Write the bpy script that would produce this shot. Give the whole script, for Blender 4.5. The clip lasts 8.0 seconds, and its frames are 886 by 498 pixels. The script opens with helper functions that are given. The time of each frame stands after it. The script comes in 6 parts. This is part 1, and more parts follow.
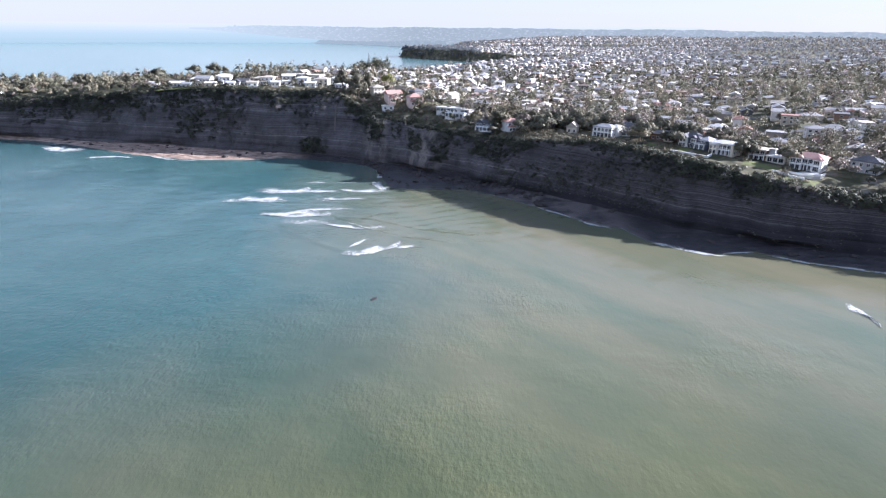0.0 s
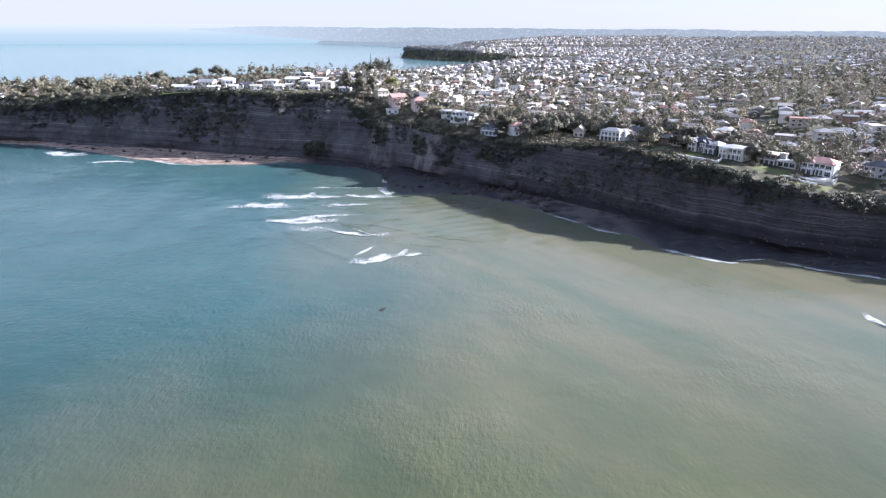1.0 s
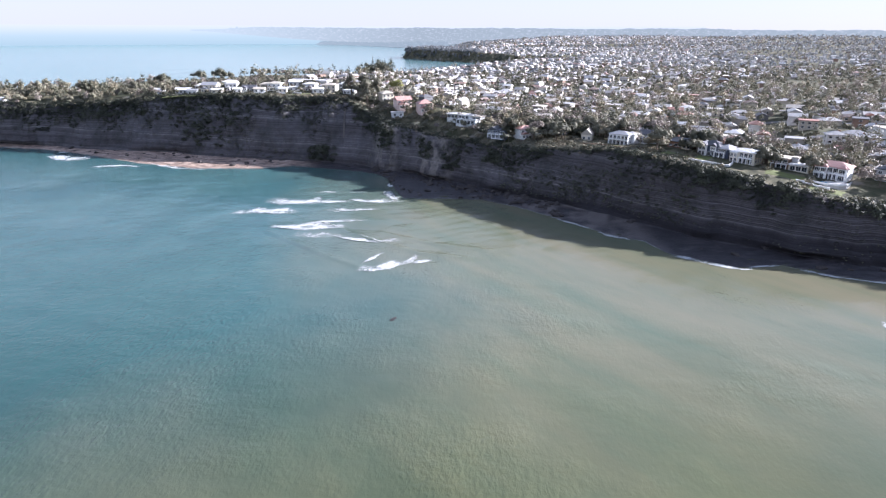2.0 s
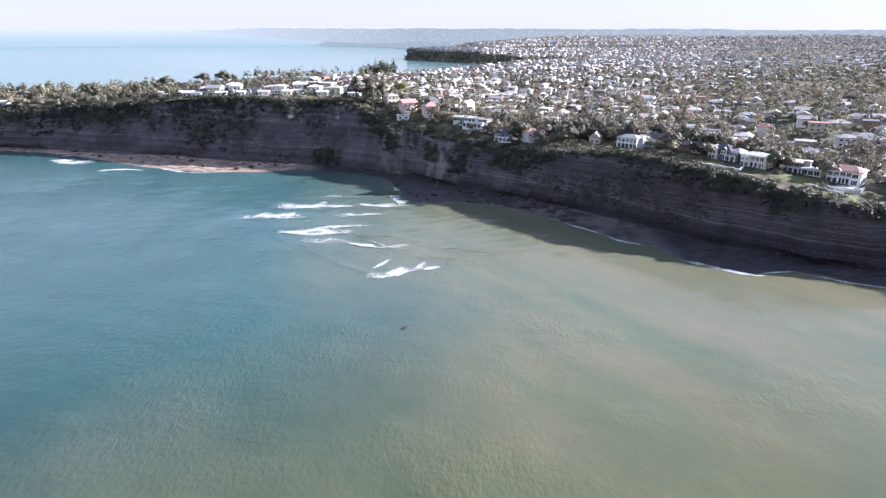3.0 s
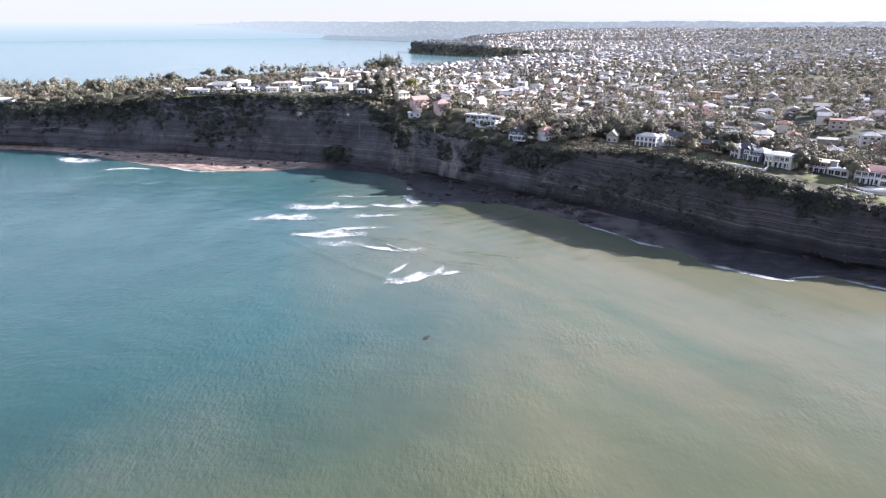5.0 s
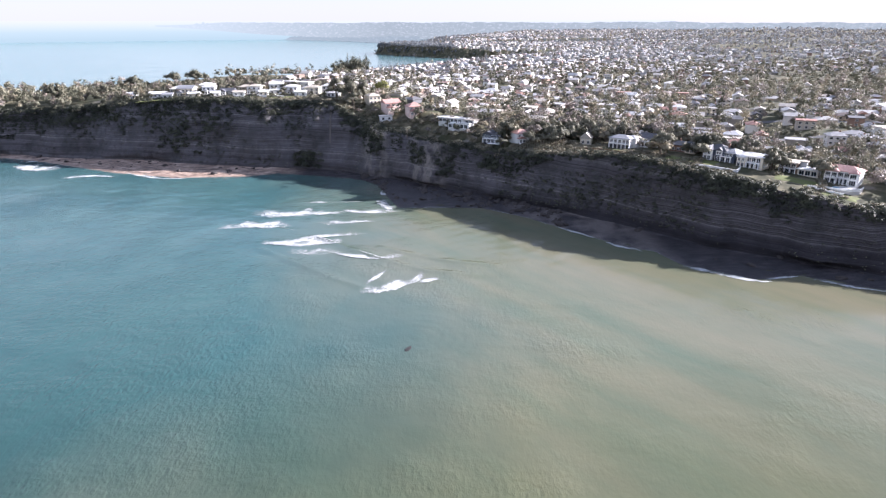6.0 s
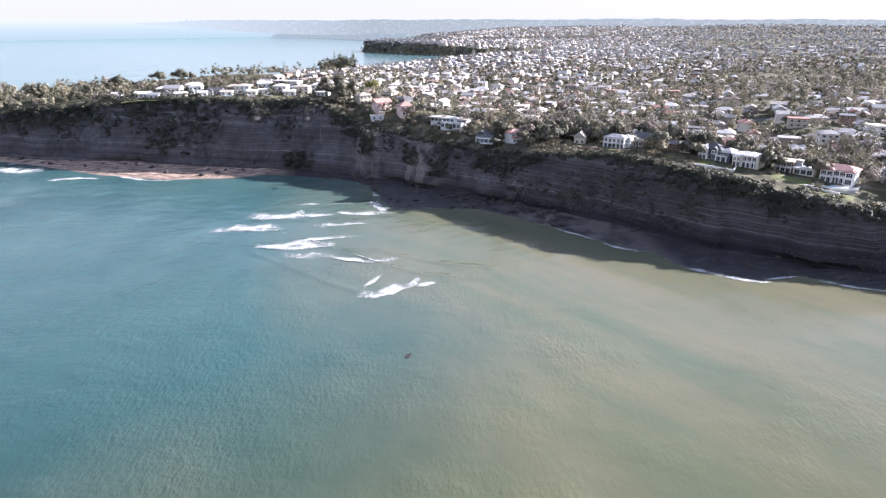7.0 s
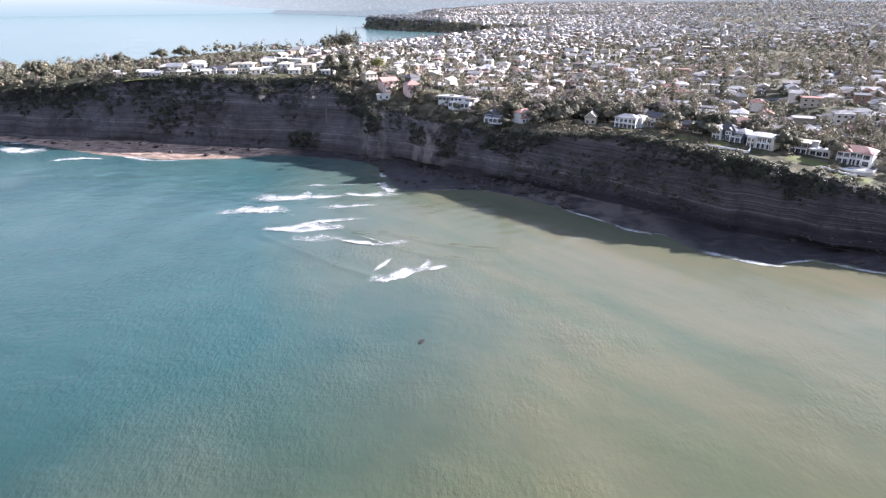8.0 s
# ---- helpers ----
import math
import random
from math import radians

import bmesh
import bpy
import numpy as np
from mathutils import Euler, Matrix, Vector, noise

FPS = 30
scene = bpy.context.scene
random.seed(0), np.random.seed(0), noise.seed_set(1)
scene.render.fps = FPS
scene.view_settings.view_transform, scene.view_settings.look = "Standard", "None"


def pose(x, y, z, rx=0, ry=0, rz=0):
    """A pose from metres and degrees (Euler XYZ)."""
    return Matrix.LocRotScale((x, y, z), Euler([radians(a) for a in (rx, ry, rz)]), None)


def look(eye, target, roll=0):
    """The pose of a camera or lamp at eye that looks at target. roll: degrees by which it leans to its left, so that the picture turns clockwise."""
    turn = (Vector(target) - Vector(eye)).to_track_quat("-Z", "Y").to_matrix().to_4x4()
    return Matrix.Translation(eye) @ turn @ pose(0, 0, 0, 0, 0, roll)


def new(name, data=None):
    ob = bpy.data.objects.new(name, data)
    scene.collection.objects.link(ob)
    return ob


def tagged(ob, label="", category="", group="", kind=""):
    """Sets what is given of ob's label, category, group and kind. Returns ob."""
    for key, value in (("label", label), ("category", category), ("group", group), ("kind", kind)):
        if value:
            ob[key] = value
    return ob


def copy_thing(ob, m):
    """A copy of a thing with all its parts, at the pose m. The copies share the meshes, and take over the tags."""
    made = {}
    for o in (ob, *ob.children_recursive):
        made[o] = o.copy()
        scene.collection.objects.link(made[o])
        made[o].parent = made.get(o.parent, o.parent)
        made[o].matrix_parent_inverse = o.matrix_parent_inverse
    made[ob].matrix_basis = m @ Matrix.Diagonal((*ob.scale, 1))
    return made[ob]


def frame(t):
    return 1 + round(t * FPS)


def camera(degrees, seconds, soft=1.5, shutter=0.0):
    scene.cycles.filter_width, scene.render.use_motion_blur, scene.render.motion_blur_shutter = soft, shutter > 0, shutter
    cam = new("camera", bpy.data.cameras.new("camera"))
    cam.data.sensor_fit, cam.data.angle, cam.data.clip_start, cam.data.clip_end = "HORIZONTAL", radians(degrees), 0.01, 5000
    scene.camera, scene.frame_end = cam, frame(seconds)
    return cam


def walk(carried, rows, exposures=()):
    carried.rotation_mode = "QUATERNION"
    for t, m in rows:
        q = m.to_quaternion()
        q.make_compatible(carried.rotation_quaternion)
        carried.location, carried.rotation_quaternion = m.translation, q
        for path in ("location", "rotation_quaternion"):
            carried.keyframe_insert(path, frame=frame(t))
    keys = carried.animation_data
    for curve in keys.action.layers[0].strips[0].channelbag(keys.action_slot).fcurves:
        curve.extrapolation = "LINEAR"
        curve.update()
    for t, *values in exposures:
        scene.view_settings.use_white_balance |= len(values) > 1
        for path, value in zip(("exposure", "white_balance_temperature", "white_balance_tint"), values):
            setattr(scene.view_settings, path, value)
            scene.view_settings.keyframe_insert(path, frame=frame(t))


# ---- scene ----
# The flight: a drone slides forward and to its left, rising a little.
cam = camera(70.0, 8.0, soft=1.25)
PATH = [
    (0.0, 0.12, 0.01, 93.60, 1.07, -19.06, 0.50),
    (0.5, -1.44, 2.24, 94.78, 1.11, -19.04, 0.42),
    (1.0, -3.13, 4.52, 95.73, 1.18, -19.07, 0.32),
    (1.5, -5.03, 6.85, 96.60, 1.21, -19.08, 0.21),
    (3.0, -10.57, 12.92, 98.71, 1.40, -19.04, 0.02),
    (3.5, -12.43, 14.87, 99.36, 1.47, -19.01, -0.03),
    (4.0, -14.26, 16.78, 99.88, 1.55, -18.97, -0.08),
    (4.2, -14.99, 17.59, 100.06, 1.58, -19.00, -0.09),
    (4.5, -16.08, 18.82, 100.32, 1.64, -19.56, -0.11),
    (4.7, -16.80, 19.76, 100.50, 1.67, -19.66, -0.12),
    (5.4, -19.37, 23.21, 101.14, 1.60, -19.60, -0.15),
    (5.8, -20.85, 25.29, 101.52, 0.56, -19.58, -0.17),
    (5.9, -21.23, 25.79, 101.61, -0.30, -19.58, -0.17),
    (6.0, -21.62, 26.30, 101.70, -1.27, -19.58, -0.18),
    (6.2, -22.41, 27.37, 101.89, -2.50, -19.58, -0.22),
    (6.5, -23.62, 28.89, 102.19, -2.56, -19.59, -0.27),
    (7.0, -25.61, 31.14, 102.61, -2.49, -19.82, -0.26),
    (7.2, -26.36, 31.95, 102.75, -2.45, -20.13, -0.27),
    (7.5, -27.46, 33.16, 102.96, -2.38, -20.93, -0.29),
    (7.7, -28.21, 33.99, 103.06, -2.35, -21.42, -0.28),
    (8.0, -29.32, 35.23, 103.21, -2.31, -21.76, -0.25),
]


def heading(x, y, z, yaw, pitch, roll):
    """Yaw to the left, pitch up, roll to the left, in degrees."""
    return pose(x, y, z, 0, 0, yaw) @ pose(0, 0, 0, 90 + pitch) @ pose(0, 0, 0, 0, 0, roll)


walk(cam, [(t, heading(*p)) for t, *p in PATH], exposures=[(0.0, 1.95, 5470, 19), (3.0, 2.01, 5590, 20), (8.0, 2.09, 5800, 21)])

# ---- sky and sun: low sun over the land, behind the cliffs and to the right ----
SUN_TO = Vector((0.96, 0.28, 0.0)).normalized()
SUN_UP = radians(22.4)
world = bpy.data.worlds.new("sky")
scene.world = world
world.use_nodes = True
wn, wl = world.node_tree.nodes, world.node_tree.links
sky = wn.new("ShaderNodeTexSky")
sky.sky_type, sky.sun_disc = "NISHITA", False
sky.sun_elevation, sky.sun_rotation = SUN_UP, math.atan2(SUN_TO.x, SUN_TO.y)
sky.air_density, sky.dust_density, sky.ozone_density = 1.0, 0.3, 1.5
# thin bright haze over the horizon, thinning upwards
way, split, veil, blend = wn.new("ShaderNodeTexCoord"), wn.new("ShaderNodeSeparateXYZ"), wn.new("ShaderNodeValToRGB"), wn.new("ShaderNodeMix")
blend.data_type = "RGBA"
veil.color_ramp.elements.new(0.22)
for stop, share in zip(veil.color_ramp.elements, (0.92, 0.86, 0.42)):
    stop.color = (share, share, share, 1)
veil.color_ramp.elements[2].position = 0.5
wl.new(way.outputs["Generated"], split.inputs[0])
wl.new(split.outputs["Z"], veil.inputs["Fac"])
wl.new(veil.outputs["Color"], blend.inputs[0])
wl.new(sky.outputs["Color"], blend.inputs[6])
blend.inputs[7].default_value = (2.95, 2.95, 3.0, 1)
wn["Background"].inputs["Strength"].default_value = 0.072
wl.new(blend.outputs[2], wn["Background"].inputs["Color"])
sun = new("sun", bpy.data.lights.new("sun", "SUN"))
sun.data.energy, sun.data.angle, sun.data.color = 5.0, radians(0.6), (1.0, 0.93, 0.84)
sun.matrix_world = look(SUN_TO * math.cos(SUN_UP) * 900 + Vector((0, 300, 900 * math.sin(SUN_UP))), (0, 300, 0))


# ---- small tools ----
LATTICES = {}


def lattice(seed):
    if seed not in LATTICES:
        LATTICES[seed] = np.random.RandomState(seed).rand(256, 256)
    return LATTICES[seed]


def vnoise(x, y, seed=0):
    """Smooth noise 0..1 on arrays, one unit wide."""
    g = lattice(seed)
    x, y = np.broadcast_arrays(np.asarray(x, float), np.asarray(y, float))
    i, j = np.floor(x).astype(int), np.floor(y).astype(int)
    u, v = x - i, y - j
    u, v = u * u * (3 - 2 * u), v * v * (3 - 2 * v)
    a, b = g[i % 256, j % 256], g[(i + 1) % 256, j % 256]
    c, d = g[i % 256, (j + 1) % 256], g[(i + 1) % 256, (j + 1) % 256]
    return (a * (1 - u) + b * u) * (1 - v) + (c * (1 - u) + d * u) * v


def fbm(x, y, seed=0, octaves=4):
    total, amp = 0.0, 0.5
    for k in range(octaves):
        total = total + amp * (vnoise(np.asarray(x) * 2**k, np.asarray(y) * 2**k, seed + k) - 0.5)
        amp *= 0.5
    return total * 2


def smooth(a, b, x):
    t = np.clip((np.asarray(x, float) - a) / (b - a), 0, 1)
    return t * t * (3 - 2 * t)


def mesh_from(name, verts, faces, mats, shade=False, slots=None, normals=None):
    me = bpy.data.meshes.new(name)
    me.from_pydata(verts, [], faces)
    for m in mats if isinstance(mats, (list, tuple)) else [mats]:
        me.materials.append(m)
    if shade:
        me.polygons.foreach_set("use_smooth", [True] * len(me.polygons))
    if slots is not None:
        me.polygons.foreach_set("material_index", slots)
    me.update()
    if normals is not None:
        me.polygons.foreach_set("use_smooth", [True] * len(me.polygons))
        me.normals_split_custom_set_from_vertices(normals)
    return me


def grid_faces(rows, cols):
    i, j = np.meshgrid(np.arange(rows - 1), np.arange(cols - 1), indexing="ij")
    a = (i * cols + j).ravel()
    return np.stack([a, a + 1, a + cols + 1, a + cols], 1).tolist()


def part(name, bm, material, parent, label=""):
    me = bpy.data.meshes.new(name)
    bm.to_mesh(me)
    bm.free()
    for m in material if isinstance(material, (list, tuple)) else [material]:
        me.materials.append(m)
    ob = new(name, me)
    ob.parent = parent
    return tagged(ob, label) if label else ob


def box(bm, x, y, z, sx, sy, sz, slot=0, turn=0.0):
    """A box with its base's middle at x, y, z."""
    m = Matrix.Translation((x, y, z + sz / 2)) @ Matrix.Rotation(turn, 4, "Z") @ Matrix.Diagonal((sx, sy, sz, 1))
    made = bmesh.ops.create_cube(bm, size=1, matrix=m)
    for f in {f for v in made["verts"] for f in v.link_faces}:
        f.material_index = slot
    return made["verts"]


def boxes(*rows):
    bm = bmesh.new()
    for r in rows:
        box(bm, *r)
    return bm


def prism(bm, points, z0, z1, slot=0):
    """An upright slab over a plan outline."""
    lo = [bm.verts.new((x, y, z0)) for x, y in points]
    hi = [bm.verts.new((x, y, z1)) for x, y in points]
    made = [bm.faces.new(lo[::-1]), bm.faces.new(hi)]
    n = len(points)
    made += [bm.faces.new((lo[k], lo[(k + 1) % n], hi[(k + 1) % n], hi[k])) for k in range(n)]
    for f in made:
        f.material_index = slot
    return bm


# ---- materials ----
class Mat:
    """A procedural material: helpers that add and join nodes."""

    def __init__(self, name, rough=0.8, spec=0.3, metal=0.0):
        self.m = bpy.data.materials.new(name)
        self.m.use_nodes = True
        self.t = self.m.node_tree
        self.b = self.t.nodes["Principled BSDF"]
        self.b.inputs["Roughness"].default_value = rough
        self.b.inputs["Specular IOR Level"].default_value = spec
        self.b.inputs["Metallic"].default_value = metal

    def node(self, kind):
        return self.t.nodes.new(kind)

    def join(self, a, b):
        self.t.links.new(a, b)

    def put(self, socket, value):
        if hasattr(value, "is_linked"):
            self.join(value, socket)
        else:
            socket.default_value = value

    def where(self, scale=(1, 1, 1), local=False):
        m = self.node("ShaderNodeMapping")
        m.inputs["Scale"].default_value = scale
        if local:
            self.join(self.node("ShaderNodeTexCoord").outputs["Object"], m.inputs["Vector"])
        else:
            self.join(self.node("ShaderNodeNewGeometry").outputs["Position"], m.inputs["Vector"])
        return m.outputs["Vector"]

    def noise(self, size, detail=4, rough=0.55, vec=None, stretch=(1, 1, 1), local=False):
        n = self.node("ShaderNodeTexNoise")
        n.inputs["Scale"].default_value = 1.0
        n.inputs["Detail"].default_value, n.inputs["Roughness"].default_value = detail, rough
        self.join(vec or self.where([s / size for s in stretch], local), n.inputs["Vector"])
        return n.outputs["Fac"]

    def math(self, op, a, b=0.0, c=0.0, clamp=False):
        n = self.node("ShaderNodeMath")
        n.operation, n.use_clamp = op, clamp
        for s, v in zip(n.inputs, (a, b, c)):
            self.put(s, v)
        return n.outputs[0]

    def ramp(self, fac, *stops):
        n = self.node("ShaderNodeValToRGB")
        r = n.color_ramp
        while len(r.elements) < len(stops):
            r.elements.new(0.5)
        for e, (p, col) in zip(r.elements, stops):
            e.position = p
            e.color = (col, col, col, 1) if isinstance(col, (int, float)) else (*col, 1)
        self.join(fac, n.inputs["Fac"])
        return n.outputs["Color"]

    def mix(self, fac, a, b, kind="MIX"):
        n = self.node("ShaderNodeMix")
        n.data_type, n.blend_type = "RGBA", kind
        self.put(n.inputs[0], fac)
        for s, v in ((n.inputs[6], a), (n.inputs[7], b)):
            self.put(s, (*v, 1) if isinstance(v, tuple) and len(v) == 3 else v)
        return n.outputs[2]

    def color(self, value):
        self.put(self.b.inputs["Base Color"], (*value, 1) if isinstance(value, tuple) else value)
        return self

    def bump(self, height, strength=0.5, distance=0.1):
        n = self.node("ShaderNodeBump")
        n.inputs["Strength"].default_value, n.inputs["Distance"].default_value = strength, distance
        self.join(height, n.inputs["Height"])
        self.join(n.outputs["Normal"], self.b.inputs["Normal"])
        return self

    def random(self):
        return self.node("ShaderNodeObjectInfo").outputs["Random"]

    def island(self):
        return self.node("ShaderNodeNewGeometry").outputs["Random Per Island"]

    def axis(self, name):
        s = self.node("ShaderNodeSeparateXYZ")
        self.join(self.node("ShaderNodeNewGeometry").outputs["Position"], s.inputs[0])
        return s.outputs[name]


def painted(name, col, rough=0.6, vary=0.12, spec=0.3):
    """Painted or rendered wall with faint streaks, a little different on each thing."""
    k = Mat(name, rough, spec)
    streak = k.noise(1.6, 4, 0.6, stretch=(1, 1, 0.25))
    c = k.mix(k.math("MULTIPLY", streak, vary * 2), col, tuple(v * 0.72 for v in col))
    k.color(c)
    k.bump(k.noise(0.15, 3), 0.15, 0.01)
    return k.m


def roofing(name, stops, rough=0.6, pitch=0.35):
    """Tiled or ribbed roof, its colour from the house, with courses in relief."""
    k = Mat(name, rough, 0.35)
    c = k.ramp(k.random(), *stops)
    k.t.nodes[-1].color_ramp.interpolation = "CONSTANT" if len(stops) > 2 else "LINEAR"
    c = k.mix(k.math("MULTIPLY", k.noise(2.2, 5), 0.35), c, (0.12, 0.11, 0.10))
    k.color(c)
    w = k.node("ShaderNodeTexWave")
    w.wave_type, w.bands_direction = "BANDS", "Z"
    k.join(k.where((1 / pitch,) * 3, True), w.inputs["Vector"])
    k.bump(w.outputs["Fac"], 0.5, 0.04)
    return k.m


def leaves(name, dark, light, glow=0.16):
    """Foliage: each clump of leaves its own shade, some light passing through."""
    k = Mat(name, 0.65, 0.25)
    f = k.math("MULTIPLY_ADD", k.island(), 0.13, k.math("MULTIPLY_ADD", k.random(), 0.25, k.math("MULTIPLY_ADD", k.noise(7, 2), 1.4, -0.5)), clamp=True)
    c = k.ramp(f, (0.0, dark), (0.75, light), (1.0, tuple(min(1, v * 1.2) for v in light)))
    k.color(c)
    tr = k.node("ShaderNodeBsdfTranslucent")
    k.join(c, tr.inputs["Color"])
    mx = k.node("ShaderNodeMixShader")
    mx.inputs[0].default_value = glow
    k.join(k.b.outputs[0], mx.inputs[1])
    k.join(tr.outputs[0], mx.inputs[2])
    k.join(mx.outputs[0], k.t.nodes["Material Output"].inputs["Surface"])
    return k.m


def cliff_material():
    """Bedded mudstone and sandstone: thin dipping beds, runoff, dark scrub stain and rockfall scars; shade painted low
    on the face.
    """
    k = Mat("bedded_rock", 0.9, 0.15)
    dip = k.math("MULTIPLY_ADD", k.axis("X"), 0.012, k.axis("Z"))
    wob = k.math("MULTIPLY", k.noise(26, 3), 1.3)
    bed = k.math("ADD", dip, wob)
    comb = k.node("ShaderNodeCombineXYZ")
    k.join(bed, comb.inputs["Z"])
    fine = k.noise(1, 5, 0.75, vec=k_scale(k, comb.outputs[0], 1.9))
    coarse = k.noise(1, 2, 0.5, vec=k_scale(k, comb.outputs[0], 0.28))
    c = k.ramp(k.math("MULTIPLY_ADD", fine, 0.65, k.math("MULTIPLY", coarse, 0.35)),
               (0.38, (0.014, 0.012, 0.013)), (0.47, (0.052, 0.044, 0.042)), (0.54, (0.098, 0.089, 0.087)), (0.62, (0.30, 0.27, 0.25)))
    stain = k.noise(14, 5, 0.6, stretch=(1, 1, 0.35))
    c = k.mix(k.ramp(stain, (0.46, 0.0), (0.62, 0.65)), c, (0.030, 0.030, 0.026))
    # lightens the face: paler rock mid-way, haze painted in on the left
    pale_haze = k.ramp(k.math("MULTIPLY_ADD", k.axis("X"), 0.002, 0.8, clamp=True), (0.0, 0.75), (0.6, 1.0), (0.88, 0.6), (1.0, 0.12))
    c = k.mix(k.math("MULTIPLY", pale_haze, k.ramp(k.noise(30, 4, 0.6), (0.35, 0.2), (0.65, 1.0))), c, (0.054, 0.053, 0.058), "ADD")
    slip = k.ramp(k.math("MULTIPLY_ADD", k.axis("X"), 0.01, 1.0, clamp=True), (0.28, 0.0), (0.36, 0.8), (0.44, 0.8), (0.52, 0.15), (0.63, 0.15), (0.68, 0.9), (0.83, 0.9), (0.92, 0.0))
    c = k.mix(k.math("MULTIPLY", slip, k.ramp(k.noise(10, 5, 0.65, stretch=(1.6, 1, 0.5)), (0.42, 0.0), (0.58, 0.95))), c, (0.235, 0.208, 0.180))
    scar = k.noise(6, 6, 0.7, stretch=(1, 1, 0.3))
    c = k.mix(k.ramp(scar, (0.62, 0.0), (0.74, 0.34)), c, (0.20, 0.175, 0.155))
    run_off = k.noise(2.4, 5, 0.65, stretch=(1, 1, 0.14))
    c = k.mix(k.ramp(run_off, (0.5, 0.0), (0.68, 0.3)), c, (0.022, 0.019, 0.020))
    c = k.mix(k.ramp(k.noise(0.9, 5, 0.75, stretch=(1, 1, 0.6)), (0.60, 0.0), (0.72, 0.16)), c, (0.22, 0.19, 0.175))
    # lower face darkened: wet at the foot, painted shade above, higher to the right
    shade_rise = k.math("MULTIPLY", k.math("MAXIMUM", k.math("SUBTRACT", k.axis("X"), 60.0), 0.0), 0.05)
    wet_shade = k.ramp(k.math("MULTIPLY_ADD", k.math("ADD", k.math("SUBTRACT", k.axis("Z"), shade_rise), k.math("MULTIPLY", k.noise(8, 4), 6.0)), -0.075, 1.32, clamp=True), (0.3, 0.0), (0.9, 0.70))
    wet_shade = k.math("MULTIPLY", wet_shade, k.ramp(k.math("MULTIPLY_ADD", k.axis("X"), 0.005, 0.5, clamp=True), (0.05, 0.25), (0.7, 1.0)))
    c = k.mix(wet_shade, c, (0.016, 0.015, 0.019))
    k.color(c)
    k.bump(k.math("ADD", k.math("MULTIPLY", fine, 1.6), k.noise(1.3, 6, 0.65)), 0.9, 0.5)
    return k.m


def k_scale(k, vec, s):
    n = k.node("ShaderNodeVectorMath")
    n.operation = "SCALE"
    k.join(vec, n.inputs[0])
    n.inputs["Scale"].default_value = s
    return n.outputs[0]


def shore_material():
    """Wave-cut rock platform and beach: ochre ledges out to the west, very dark shingle under the cliff."""
    k = Mat("shore_rock", 0.55, 0.4)
    n1 = k.noise(3.0, 6, 0.65, stretch=(0.4, 1, 1))
    shelf = k.ramp(n1, (0.36, (0.060, 0.046, 0.038)), (0.5, (0.26, 0.185, 0.140)), (0.64, (0.46, 0.36, 0.285)))
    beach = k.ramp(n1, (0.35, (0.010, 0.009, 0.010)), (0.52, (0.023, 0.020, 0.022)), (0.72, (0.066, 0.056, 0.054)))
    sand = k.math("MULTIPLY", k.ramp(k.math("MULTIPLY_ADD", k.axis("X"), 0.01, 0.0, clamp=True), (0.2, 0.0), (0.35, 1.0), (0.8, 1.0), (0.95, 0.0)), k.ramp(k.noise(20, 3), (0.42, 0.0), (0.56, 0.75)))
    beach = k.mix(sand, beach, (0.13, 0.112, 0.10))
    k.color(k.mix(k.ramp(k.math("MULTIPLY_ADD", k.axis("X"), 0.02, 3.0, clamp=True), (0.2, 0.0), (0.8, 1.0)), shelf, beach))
    k.bump(k.noise(0.9, 6, 0.7), 0.8, 0.3)
    return k.m


def turf_material():
    """Garden lawns, rough grass, bare soil and paving between the houses."""
    k = Mat("turf_and_gardens", 0.9, 0.15)
    a = k.ramp(k.noise(9, 5, 0.6), (0.35, (0.034, 0.036, 0.021)), (0.5, (0.085, 0.080, 0.047)), (0.66, (0.19, 0.165, 0.11)))
    c = k.mix(k.ramp(k.noise(26, 4), (0.5, 0.0), (0.6, 0.8)), a, (0.05, 0.055, 0.028))
    c = k.mix(k.ramp(k.noise(17, 3), (0.62, 0.0), (0.68, 0.7)), c, (0.22, 0.20, 0.17))
    k.color(c)
    k.bump(k.noise(0.8, 5), 0.6, 0.2)
    return k.m


